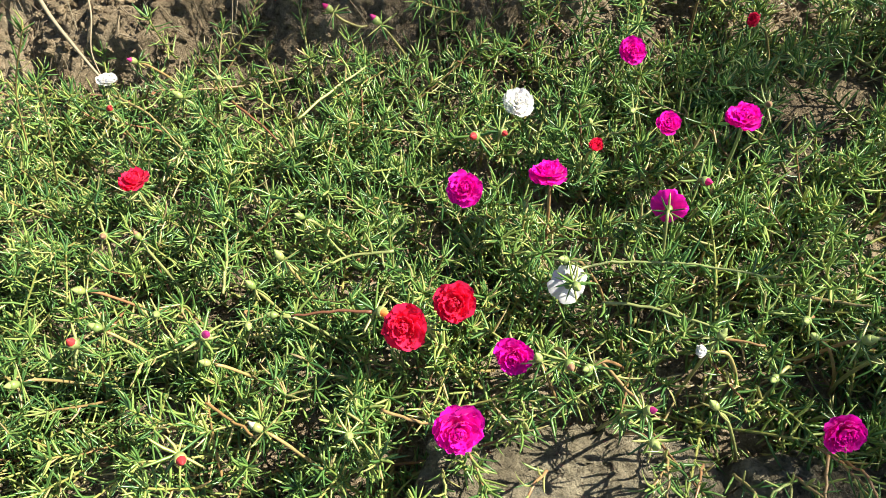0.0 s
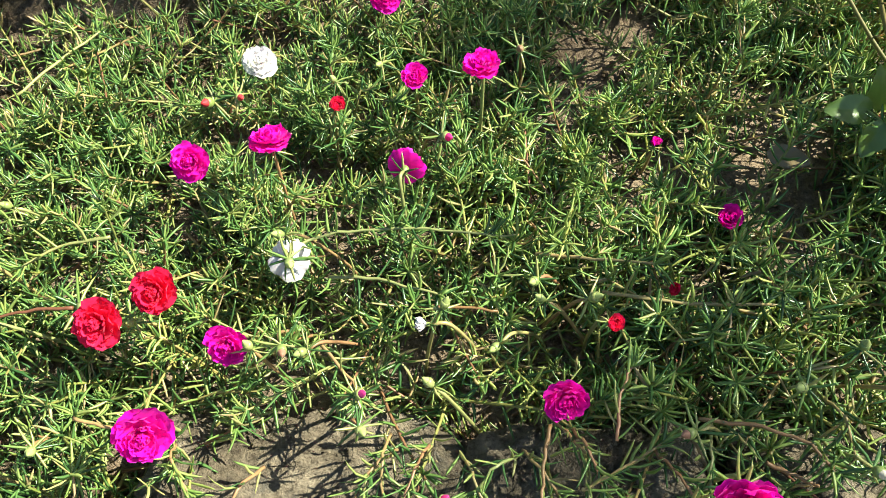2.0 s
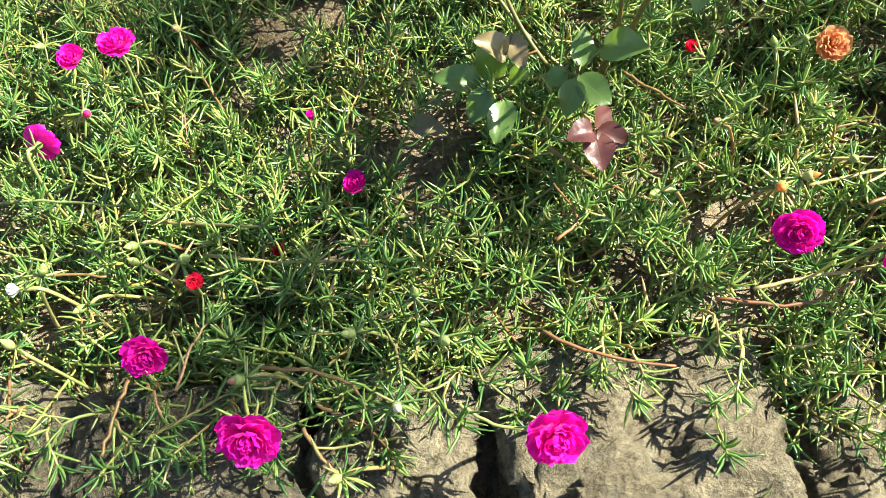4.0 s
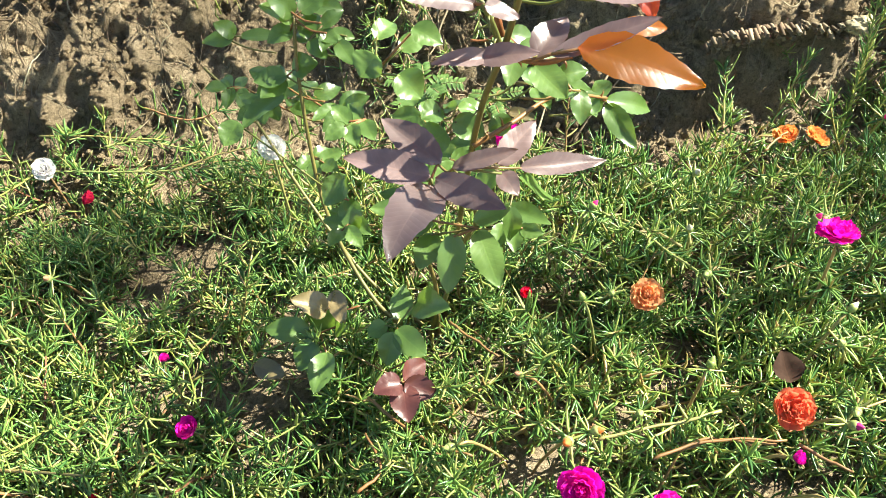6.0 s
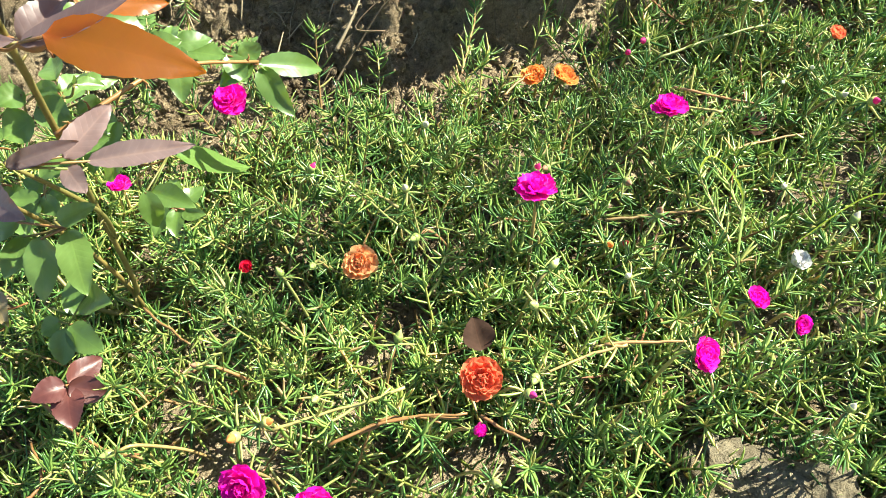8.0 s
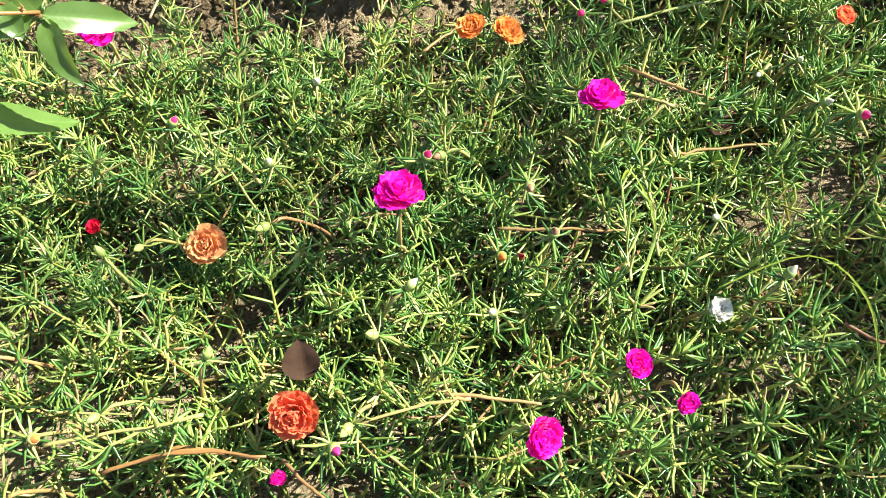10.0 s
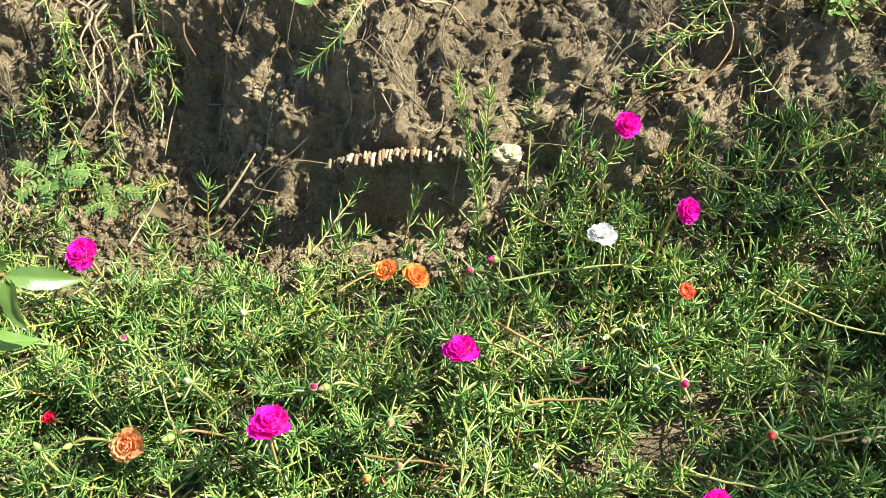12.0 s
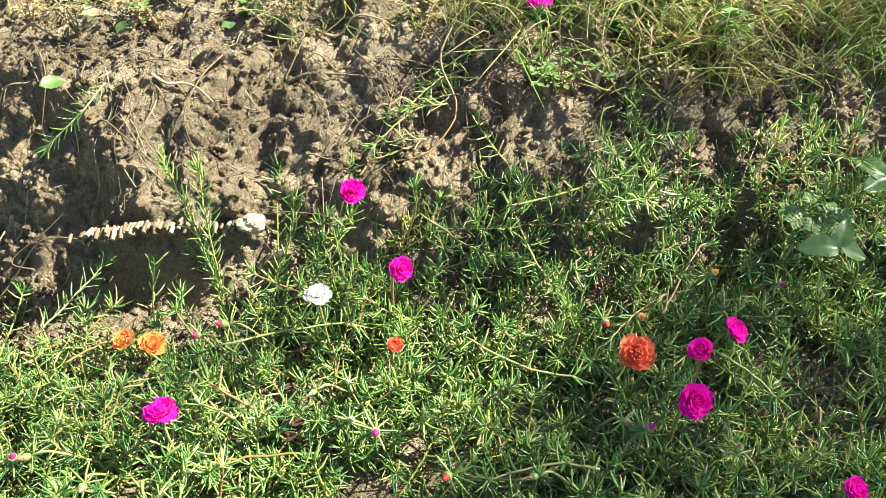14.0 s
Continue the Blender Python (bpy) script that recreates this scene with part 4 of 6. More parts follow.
# shoots at the foot of the bank beside the rose
runner("leafy", 0.9, (0.525, 0.544, 0.060), (0.595, 0.534, 0.060), (0.670, 0.517, 0.060))
runner("runner", 0.7, (0.576, 0.615, 0.060), (0.632, 0.586, 0.060), (0.694, 0.552, 0.060), (0.728, 0.571, 0.060))
runner("leafy", 1.0, (0.555, 0.488, 0.050), (0.672, 0.474, 0.050), (0.777, 0.473, 0.050))
runner("runner", 0.6, (0.694, 0.453, 0.055), (0.735, 0.475, 0.055), (0.776, 0.486, 0.055))
runner("leafy", 0.9, (0.608, 0.513, 0.060), (0.645, 0.518, 0.060), (0.715, 0.491, 0.060))
runner("leafy", 0.9, (0.716, 0.470, 0.050), (0.750, 0.484, 0.050), (0.821, 0.459, 0.050))

# ---- the young rose bush ----
rose = new("rose_bush")
rose.location = (0.957, 0.274, 0.0)
tagged(rose, "young rose bush with green and purple-bronze leaves", "rose bush")
ROOT = Vector((0.957, 0.274, 0.0))


def cane(points, r0, r1, label="thin thorny green cane"):
    line = bent([Vector(p) - ROOT for p in points], 5)
    n = len(line)
    pieces = [tube(line, [r0 + (r1 - r0) * i / (n - 1) for i in range(n)], 8)]
    rng = random.Random(len(points))
    for i in range(2, n - 1, 2):
        d = (line[i + 1] - line[i]).normalized()
        side = d.orthogonal()
        side.rotate(Matrix.Rotation(rng.uniform(0, 6.28), 3, d))
        pieces.append(tube([line[i], line[i] + side * 0.004 + d * 0.001, line[i] + side * 0.007 - d * 0.001], [0.0011, 0.0006, 0.0001], 5))
    return part("cane", mesh_of("cane", *joined(pieces), cane_mat), rose, label)


cane([(0.955, 0.276, -0.02), (0.962, 0.262, 0.03), (0.974, 0.25, 0.069), (1.002, 0.20, 0.261), (1.017, 0.17, 0.33), (1.027, 0.15, 0.384), (1.030, 0.14, 0.43)], 0.0024, 0.0017, "reddish-green main cane with thorns")
cane([(0.945, 0.275, -0.01), (0.917, 0.27, 0.025), (0.889, 0.30, 0.063), (0.871, 0.327, 0.12), (0.868, 0.355, 0.215), (0.872, 0.37, 0.262)], 0.0022, 0.0013)
cane([(0.95, 0.28, -0.01), (0.90, 0.31, 0.03), (0.850, 0.36, 0.09), (0.80, 0.43, 0.14), (0.76, 0.46, 0.175)], 0.002, 0.001)
cane([(1.0, 0.20, 0.25), (1.026, 0.215, 0.255), (1.06, 0.25, 0.25), (1.104, 0.295, 0.215)], 0.0018, 0.0011)
cane([(0.961, 0.272, -0.01), (0.965, 0.25, 0.071), (0.96, 0.22, 0.159), (0.974, 0.145, 0.270)], 0.0022, 0.0013)
cane([(0.985, 0.235, 0.13), (1.0, 0.20, 0.19), (0.987, 0.168, 0.258)], 0.002, 0.0012)
cane([(1.017, 0.17, 0.33), (1.035, 0.15, 0.335), (1.048, 0.137, 0.345)], 0.002, 0.0013)
cane([(1.017, 0.17, 0.33), (1.012, 0.15, 0.355), (1.006, 0.13, 0.378)], 0.002, 0.0013)


def leaflet_mesh(name, length, width, mat, seed):
    """A pointed oval leaflet, toothed at the rim, folded along its midrib and arched."""
    rng = np.random.default_rng(seed)
    rows, cols = 17, 7
    verts = []
    fold, arch, wave = rng.uniform(0.12, 0.46), rng.uniform(-0.22, 0.06), rng.uniform(0, 6.28)
    for r in range(rows):
        s = r / (rows - 1)
        w = width * 0.5 * (math.sin(math.pi * min(1, s * 0.98 + 0.02) ** 0.82) ** 0.75 if 0 < s < 1 else 0.03)
        tooth = 1.0 + (0.03 if r % 2 else -0.03)
        for c in range(cols):
            u = c / (cols - 1) * 2 - 1
            k = tooth if abs(u) == 1 else 1.0
            z = fold * abs(u) * w + arch * length * s * s + 0.055 * width * math.sin(s * 8 + wave + u * 2) * abs(u) + 0.05 * width * math.sin(s * 5 + wave) - 0.012 * width * math.cos(s * 28) * abs(u)
            verts.append((u * w * k, length * s, z))
    return mesh_of(name, verts, grid_tris(rows, cols), mat)


leaf_at = {}


def rose_leaf(kind, at):
    """A compound leaf: its stalk is a part of the bush, its leaflets hang on it."""
    a = Vector(at) - ROOT
    near = Vector((a.x * 0.55, a.y * 0.8, a.z - 0.012))
    leaf = part("leaf", mesh_of("leaf", *tube(bent([a, a.lerp(near, 0.3) - Vector((0, 0, 0.004)), near.lerp(a, 0.35)], 4), [0.0009] * 9, 5), cane_mat), rose, {"green": "green compound leaf", "tan": "withered tan leaf"}.get(kind, "bronze young compound leaf"))
    leaf_at[leaf.name] = a
    return leaf


def leaflet(leaf, kind, b, t, width):
    b, t = Vector(b) - ROOT, Vector(t) - ROOT
    rng = random.Random(round(b.x * 9973 + t.z * 7919 + t.x * 331))
    d = (t - b)
    up = Vector((rng.uniform(-0.25, 0.25), -0.55 + rng.uniform(-0.2, 0.2), 0.8))
    y = d.normalized()
    x = y.cross(up).normalized()
    z = x.cross(y)
    m = Matrix((x, y, z)).transposed().to_4x4()
    m.translation = b
    if kind == "green":
        d, width = d * 0.9, width * 0.88
    me = leaflet_mesh("leaflet", d.length, width, rose_mats[kind], round(b.x * 9973 + t.z * 7919) % 99991)
    part("leaflet", me, leaf, "", m)
    a = leaf_at[leaf.name]
    if (b - a).length > 0.004:
        part("leaf_stalk", mesh_of("leaf_stalk", *tube([a, b + y * 0.002], 0.0008, 5), cane_mat), leaf)


def green_leaf(at, way, size, seed):
    """A leaf of five leaflets along a short stalk."""
    rng = random.Random(seed)
    a, d = Vector(at), Vector(way).normalized()
    side = d.cross(Vector((0, -0.4, 0.9))).normalized()
    leaf = rose_leaf("green", at)
    for along, out, ahead in ((0.016, 0, 1.0), (0.012, 1, 0.35), (0.012, -1, 0.35), (0.002, 1, 0.1), (0.002, -1, 0.1)):
        b = a + d * along * size
        w = (d * ahead + side * out + Vector((0, 0, rng.uniform(-0.35, 0.15)))).normalized()
        leaflet(leaf, "green", tuple(b), tuple(b + w * 0.024 * size * rng.uniform(0.85, 1.15)), 0.0155 * size)


for i, (p, w) in enumerate((((0.83, 0.40, 0.17), (-0.6, -0.5, 0.1)), ((0.865, 0.355, 0.14), (0.5, -0.6, 0.1)), ((0.90, 0.33, 0.205), (0.3, -0.7, 0.2)), ((0.925, 0.285, 0.22), (-0.6, -0.4, 0.1)),
                            ((0.90, 0.305, 0.11), (-0.5, -0.7, -0.1)), ((1.02, 0.25, 0.14), (0.7, -0.4, 0.0)), ((0.985, 0.255, 0.20), (0.2, -0.7, 0.3)), ((0.95, 0.262, 0.16), (-0.4, -0.8, 0.0)),
                            ((1.045, 0.27, 0.245), (0.6, 0.1, 0.2)), ((0.80, 0.435, 0.165), (-0.7, -0.2, 0.2)), ((0.88, 0.36, 0.245), (0.5, 0.2, 0.4)), ((0.855, 0.37, 0.20), (-0.6, 0.2, 0.3)))):
    green_leaf(p, w, 1.0, 700 + i)
leaf = rose_leaf("purple", (0.974, 0.143, 0.272))
leaflet(leaf, "purple", (0.974, 0.143, 0.273), (0.927, 0.151, 0.288), 0.020)
leaflet(leaf, "purple", (0.980, 0.150, 0.276), (0.948, 0.175, 0.295), 0.019)
leaflet(leaf, "purple", (0.975, 0.143, 0.268), (0.953, 0.082, 0.286), 0.029)
leaflet(leaf, "purple", (0.976, 0.143, 0.272), (1.012, 0.108, 0.276), 0.018)
leaf = rose_leaf("purple", (0.987, 0.165, 0.261))
leaflet(leaf, "purple", (0.986, 0.165, 0.261), (1.024, 0.165, 0.272), 0.011)
leaflet(leaf, "purple", (1.013, 0.170, 0.257), (1.039, 0.190, 0.274), 0.017)
leaflet(leaf, "purple", (1.025, 0.165, 0.257), (1.079, 0.175, 0.250), 0.014)
leaflet(leaf, "purple", (1.014, 0.165, 0.256), (1.023, 0.150, 0.250), 0.013)
leaf = rose_leaf("purple", (1.006, 0.130, 0.379))
leaflet(leaf, "purple", (1.003, 0.140, 0.378), (0.975, 0.150, 0.394), 0.013)
leaflet(leaf, "purple", (1.003, 0.135, 0.376), (0.965, 0.120, 0.399), 0.014)
leaflet(leaf, "purple", (1.004, 0.140, 0.377), (1.019, 0.170, 0.381), 0.017)
leaflet(leaf, "purple", (1.006, 0.130, 0.378), (1.023, 0.130, 0.372), 0.010)
leaf = rose_leaf("purple", (1.014, 0.150, 0.341))
leaflet(leaf, "purple", (1.011, 0.150, 0.341), (0.980, 0.140, 0.346), 0.010)
leaflet(leaf, "purple", (1.032, 0.150, 0.337), (1.051, 0.170, 0.351), 0.017)
leaflet(leaf, "purple", (1.001, 0.150, 0.340), (1.033, 0.140, 0.347), 0.012)
leaf = rose_leaf("orange", (1.038, 0.135, 0.348))
leaflet(leaf, "orange", (1.050, 0.132, 0.352), (1.109, 0.112, 0.343), 0.023)
leaflet(leaf, "purple", (1.038, 0.134, 0.348), (1.090, 0.136, 0.361), 0.013)
leaflet(leaf, "orange", (1.072, 0.142, 0.356), (1.098, 0.150, 0.349), 0.011)
leaf = rose_leaf("purple", (1.055, 0.170, 0.361))
leaflet(leaf, "purple", (1.053, 0.170, 0.362), (1.098, 0.160, 0.359), 0.013)
leaflet(leaf, "purple", (1.073, 0.180, 0.361), (1.083, 0.170, 0.352), 0.010)
leaflet(leaf, "purple", (1.063, 0.180, 0.363), (1.089, 0.200, 0.357), 0.012)
leaflet(leaf, "purple", (1.036, 0.170, 0.376), (1.056, 0.170, 0.386), 0.015)
leaf = rose_leaf("red", (1.091, 0.180, 0.356))
leaflet(leaf, "red", (1.087, 0.180, 0.360), (1.111, 0.170, 0.363), 0.012)
leaflet(leaf, "red", (1.091, 0.180, 0.356), (1.096, 0.170, 0.344), 0.012)
leaf = rose_leaf("green", (1.104, 0.295, 0.213))
leaflet(leaf, "green", (1.104, 0.295, 0.213), (1.154, 0.311, 0.192), 0.020)
leaflet(leaf, "green", (1.104, 0.295, 0.210), (1.122, 0.258, 0.192), 0.020)
leaflet(leaf, "green", (1.103, 0.295, 0.216), (1.094, 0.300, 0.229), 0.021)
leaflet(leaf, "green", (1.100, 0.295, 0.215), (1.075, 0.280, 0.208), 0.019)
leaflet(leaf, "green", (1.085, 0.295, 0.225), (1.096, 0.280, 0.206), 0.017)
leaf = rose_leaf("green", (1.034, 0.264, 0.173))
leaflet(leaf, "green", (1.037, 0.264, 0.168), (1.073, 0.325, 0.093), 0.025)
leaflet(leaf, "green", (1.019, 0.240, 0.163), (1.055, 0.209, 0.173), 0.020)
leaflet(leaf, "green", (1.024, 0.220, 0.182), (1.026, 0.210, 0.150), 0.017)
leaflet(leaf, "green", (1.018, 0.230, 0.203), (0.994, 0.230, 0.187), 0.020)
leaf = rose_leaf("green", (0.999, 0.160, 0.217))
leaflet(leaf, "green", (0.999, 0.160, 0.216), (1.010, 0.120, 0.197), 0.022)
leaflet(leaf, "green", (0.984, 0.160, 0.214), (0.977, 0.130, 0.185), 0.021)
leaflet(leaf, "green", (0.970, 0.170, 0.207), (0.961, 0.140, 0.199), 0.020)
leaflet(leaf, "green", (0.997, 0.160, 0.222), (1.021, 0.160, 0.233), 0.014)
leaflet(leaf, "green", (0.972, 0.170, 0.218), (0.941, 0.170, 0.209), 0.018)
leaf = rose_leaf("maroon", (0.936, 0.162, 0.065))
leaflet(leaf, "maroon", (0.936, 0.162, 0.064), (0.916, 0.152, 0.071), 0.020)
leaflet(leaf, "maroon", (0.937, 0.162, 0.064), (0.962, 0.158, 0.052), 0.020)
leaflet(leaf, "maroon", (0.936, 0.162, 0.062), (0.939, 0.135, 0.052), 0.023)
leaflet(leaf, "maroon", (0.936, 0.165, 0.064), (0.953, 0.190, 0.053), 0.019)
leaf = rose_leaf("green", (0.872, 0.370, 0.261))
leaflet(leaf, "green", (0.872, 0.370, 0.264), (0.856, 0.360, 0.292), 0.023)
leaflet(leaf, "green", (0.871, 0.370, 0.259), (0.849, 0.360, 0.282), 0.019)
leaflet(leaf, "green", (0.873, 0.370, 0.256), (0.896, 0.370, 0.248), 0.024)
leaflet(leaf, "green", (0.877, 0.370, 0.266), (0.901, 0.380, 0.277), 0.021)
leaflet(leaf, "green", (0.869, 0.370, 0.252), (0.847, 0.360, 0.250), 0.019)
leaf = rose_leaf("green", (0.858, 0.360, 0.217))
leaflet(leaf, "green", (0.858, 0.360, 0.217), (0.830, 0.350, 0.221), 0.021)
leaflet(leaf, "green", (0.857, 0.360, 0.214), (0.835, 0.340, 0.210), 0.019)
leaflet(leaf, "green", (0.863, 0.360, 0.222), (0.888, 0.360, 0.227), 0.024)
leaflet(leaf, "green", (0.853, 0.360, 0.204), (0.815, 0.330, 0.190), 0.024)
leaf = rose_leaf("green", (0.789, 0.450, 0.210))
leaflet(leaf, "green", (0.799, 0.450, 0.209), (0.769, 0.440, 0.213), 0.019)
leaflet(leaf, "green", (0.801, 0.450, 0.211), (0.787, 0.440, 0.230), 0.019)
leaflet(leaf, "green", (0.804, 0.450, 0.209), (0.846, 0.450, 0.208), 0.014)
leaf = rose_leaf("green", (0.941, 0.240, 0.284))
leaflet(leaf, "green", (0.944, 0.240, 0.296), (0.931, 0.230, 0.287), 0.027)
leaflet(leaf, "green", (0.956, 0.240, 0.282), (0.972, 0.230, 0.267), 0.025)
leaflet(leaf, "green", (0.959, 0.240, 0.299), (0.977, 0.250, 0.303), 0.017)
leaflet(leaf, "green", (0.944, 0.250, 0.302), (0.958, 0.270, 0.306), 0.017)
leaflet(leaf, "green", (0.968, 0.240, 0.313), (0.988, 0.230, 0.305), 0.018)
leaf = rose_leaf("green", (0.980, 0.220, 0.244))
leaflet(leaf, "green", (0.984, 0.220, 0.248), (0.965, 0.210, 0.244), 0.026)
leaflet(leaf, "green", (0.989, 0.220, 0.257), (1.010, 0.210, 0.248), 0.022)
leaflet(leaf, "green", (0.982, 0.230, 0.260), (0.967, 0.220, 0.259), 0.019)
leaflet(leaf, "green", (1.015, 0.220, 0.258), (1.024, 0.210, 0.247), 0.018)
leaf = rose_leaf("green", (0.889, 0.310, 0.128))
leaflet(leaf, "green", (0.899, 0.310, 0.151), (0.876, 0.300, 0.126), 0.026)
leaflet(leaf, "green", (0.897, 0.310, 0.127), (0.900, 0.290, 0.099), 0.024)
leaflet(leaf, "green", (0.815, 0.340, 0.191), (0.802, 0.320, 0.179), 0.024)
leaf = rose_leaf("green", (1.062, 0.210, 0.279))
leaflet(leaf, "green", (1.065, 0.230, 0.270), (1.051, 0.210, 0.270), 0.014)
leaflet(leaf, "green", (1.071, 0.230, 0.267), (1.070, 0.210, 0.250), 0.016)
leaflet(leaf, "green", (1.057, 0.230, 0.277), (1.078, 0.230, 0.281), 0.016)
leaf = rose_leaf("green", (0.866, 0.228, 0.052))
leaflet(leaf, "green", (0.860, 0.226, 0.060), (0.819, 0.223, 0.068), 0.024)
leaflet(leaf, "green", (0.872, 0.235, 0.046), (0.861, 0.240, 0.090), 0.026)
leaflet(leaf, "green", (0.864, 0.215, 0.060), (0.847, 0.196, 0.040), 0.024)
leaflet(leaf, "green", (0.876, 0.200, 0.060), (0.865, 0.163, 0.055), 0.024)
leaflet(leaf, "green", (0.880, 0.225, 0.062), (0.893, 0.205, 0.082), 0.018)
leaf = rose_leaf("tan", (0.880, 0.225, 0.086))
leaflet(leaf, "tan", (0.879, 0.219, 0.088), (0.857, 0.214, 0.111), 0.022)
leaflet(leaf, "tan", (0.884, 0.236, 0.094), (0.890, 0.211, 0.080), 0.016)
leaf = rose_leaf("green", (0.931, 0.215, 0.067))
leaflet(leaf, "green", (0.931, 0.213, 0.067), (0.956, 0.190, 0.056), 0.026)
leaflet(leaf, "green", (0.929, 0.212, 0.066), (0.920, 0.190, 0.045), 0.023)
leaflet(leaf, "green", (0.934, 0.222, 0.067), (0.940, 0.245, 0.090), 0.022)
leaflet(leaf, "green", (0.924, 0.220, 0.066), (0.905, 0.214, 0.060), 0.018)
leaflet(leaf, "green", (0.948, 0.225, 0.085), (0.974, 0.195, 0.108), 0.030)


def extra_leaf(kind, cx, cy, cz, turn, droop, size, count):
    """A further compound leaf of three or five leaflets on a cane."""
    leaf = rose_leaf(kind, (cx, cy, cz))
    out = Vector((math.cos(turn), math.sin(turn), droop)).normalized()
    side = out.cross(Vector((0, 0, 1))).normalized()
    c = Vector((cx, cy, cz))
    spots = [(0.030, 0, 1.0), (0.016, 1, 0.85), (0.016, -1, 0.85), (0.004, 1, 0.7), (0.004, -1, 0.7)][:count]
    for along, s, k in spots:
        b = c + out * along * size
        d = (out + side * s * 1.3 + Vector((0, 0, -0.15))).normalized() if s else out
        leaflet(leaf, kind, tuple(b), tuple(b + d * 0.034 * size * k), 0.022 * size * k)


rose_rng = random.Random(404)
CANE_SPOTS = ((0.87, 0.35, 0.20), (0.87, 0.37, 0.25), (0.985, 0.25, 0.19), (1.0, 0.23, 0.23), (1.01, 0.22, 0.30), (1.06, 0.27, 0.24))
for i in range(9):
    sx, sy, sz = CANE_SPOTS[i % len(CANE_SPOTS)]
    extra_leaf("green", sx + rose_rng.uniform(-0.025, 0.025), sy + rose_rng.uniform(0.0, 0.05), sz + rose_rng.uniform(-0.02, 0.02), rose_rng.uniform(0, 6.28), rose_rng.uniform(-0.5, 0.3), rose_rng.uniform(0.75, 1.15), rose_rng.choice((3, 5)))
# the top of the bush
cane([(1.027, 0.15, 0.384), (1.035, 0.15, 0.46), (1.05, 0.16, 0.56), (1.06, 0.17, 0.64)], 0.0021, 0.0014)
cane([(1.017, 0.17, 0.34), (1.0, 0.20, 0.44), (0.98, 0.22, 0.54), (0.97, 0.23, 0.60)], 0.0019, 0.0012)
for i in range(1):
    sz = rose_rng.uniform(0.45, 0.62)
    extra_leaf("green" if i % 3 else "purple", 1.01 + rose_rng.uniform(-0.06, 0.06), 0.21 + rose_rng.uniform(-0.02, 0.07), sz, rose_rng.uniform(0, 6.28), rose_rng.uniform(-0.3, 0.3), 1.15, 5)

# ---- things on the bank ----
def on_bank(x, y, up=0.0):
    spot = soil_tree.ray_cast(Vector((x, y, 2.0)), Vector((0, 0, -1)))[0]
    return spot + Vector((0, 0, up))


def build_clods():
    """Loose crumbs of soil on the bank and at its foot."""
    rng = np.random.default_rng(21)
    bm = bmesh.new()
    bmesh.ops.create_icosphere(bm, subdivisions=1, radius=1.0)
    ball = np.array([tuple(v.co) for v in bm.verts])
    faces = np.array([[v.index for v in f.verts] for f in bm.faces])
    bm.free()
    n = 42000
    x = rng.uniform(-0.35, 2.45, n)
    y0 = np.interp(x, [b[0] for b in BANK], [b[1] for b in BANK])
    y = np.where(rng.random(n) < 0.16, rng.uniform(-0.02, 0.6, n), y0 - 0.10 + 0.38 * rng.random(n) ** 1.2)
    x[:3000], y[:3000] = rng.uniform(0.93, 1.22, 3000), rng.uniform(0.47, 0.68, 3000)
    z = np.array([on_bank(a, b).z for a, b in zip(x, y)])
    size = 0.0010 + 0.0055 * rng.random(n) ** 5
    v = ball[None] * size[:, None, None] * rng.uniform(0.6, 1.3, (n, 1, 3)) * (1 + rng.normal(0, 0.2, (n, len(ball), 1)))
    v = v + np.stack([x, y, z + size * 0.4], 1)[:, None, :]
    t = (np.arange(n) * len(ball))[:, None, None] + faces[None]
    ob = new("soil_crumbs", mesh_of("soil_crumbs", v.reshape(-1, 3), t.reshape(-1, 3), crumb_mat, False))
    tagged(ob, "loose dry brown soil crumbs on the bank", "soil", kind="stuff")


build_clods()


root_mat = plant_material("root", [(0.0, (0.10, 0.065, 0.04)), (0.6, (0.19, 0.14, 0.09)), (1.0, (0.30, 0.24, 0.16))], 0.85, 0.0, "object")
litter_mat = plant_material("litter", [(0.0, (0.09, 0.06, 0.04)), (0.6, (0.20, 0.15, 0.10)), (0.9, (0.34, 0.28, 0.20)), (1.0, (0.46, 0.40, 0.30))], 0.85, 0.0)


def build_litter():
    """Fine dry stems and leaf scraps lying on the bank."""
    rng = np.random.default_rng(33)
    pieces = []
    for i in range(2300):
        x = rng.uniform(-0.3, 2.4)
        y0 = float(np.interp(x, [b[0] for b in BANK], [b[1] for b in BANK]))
        y = y0 - 0.06 + 0.44 * rng.random() ** 0.7
        a, length = rng.uniform(0, 6.28), rng.uniform(0.008, 0.06)
        pts = []
        for s in (0, 0.33, 0.66, 1.0):
            px, py = x + math.cos(a + s * rng.normal(0, 0.9)) * length * s, y + math.sin(a + s * rng.normal(0, 0.9)) * length * s
            pts.append(on_bank(px, py, 0.003 + 0.004 * rng.random()))
        r = rng.uniform(0.00025, 0.0007)
        pieces.append(tube(bent(pts, 2), r, 4))
    ob = new("plant_litter", mesh_of("plant_litter", *joined(pieces), litter_mat))
    tagged(ob, "dry straw and root scraps on the soil", "plant litter", kind="stuff")


build_litter()


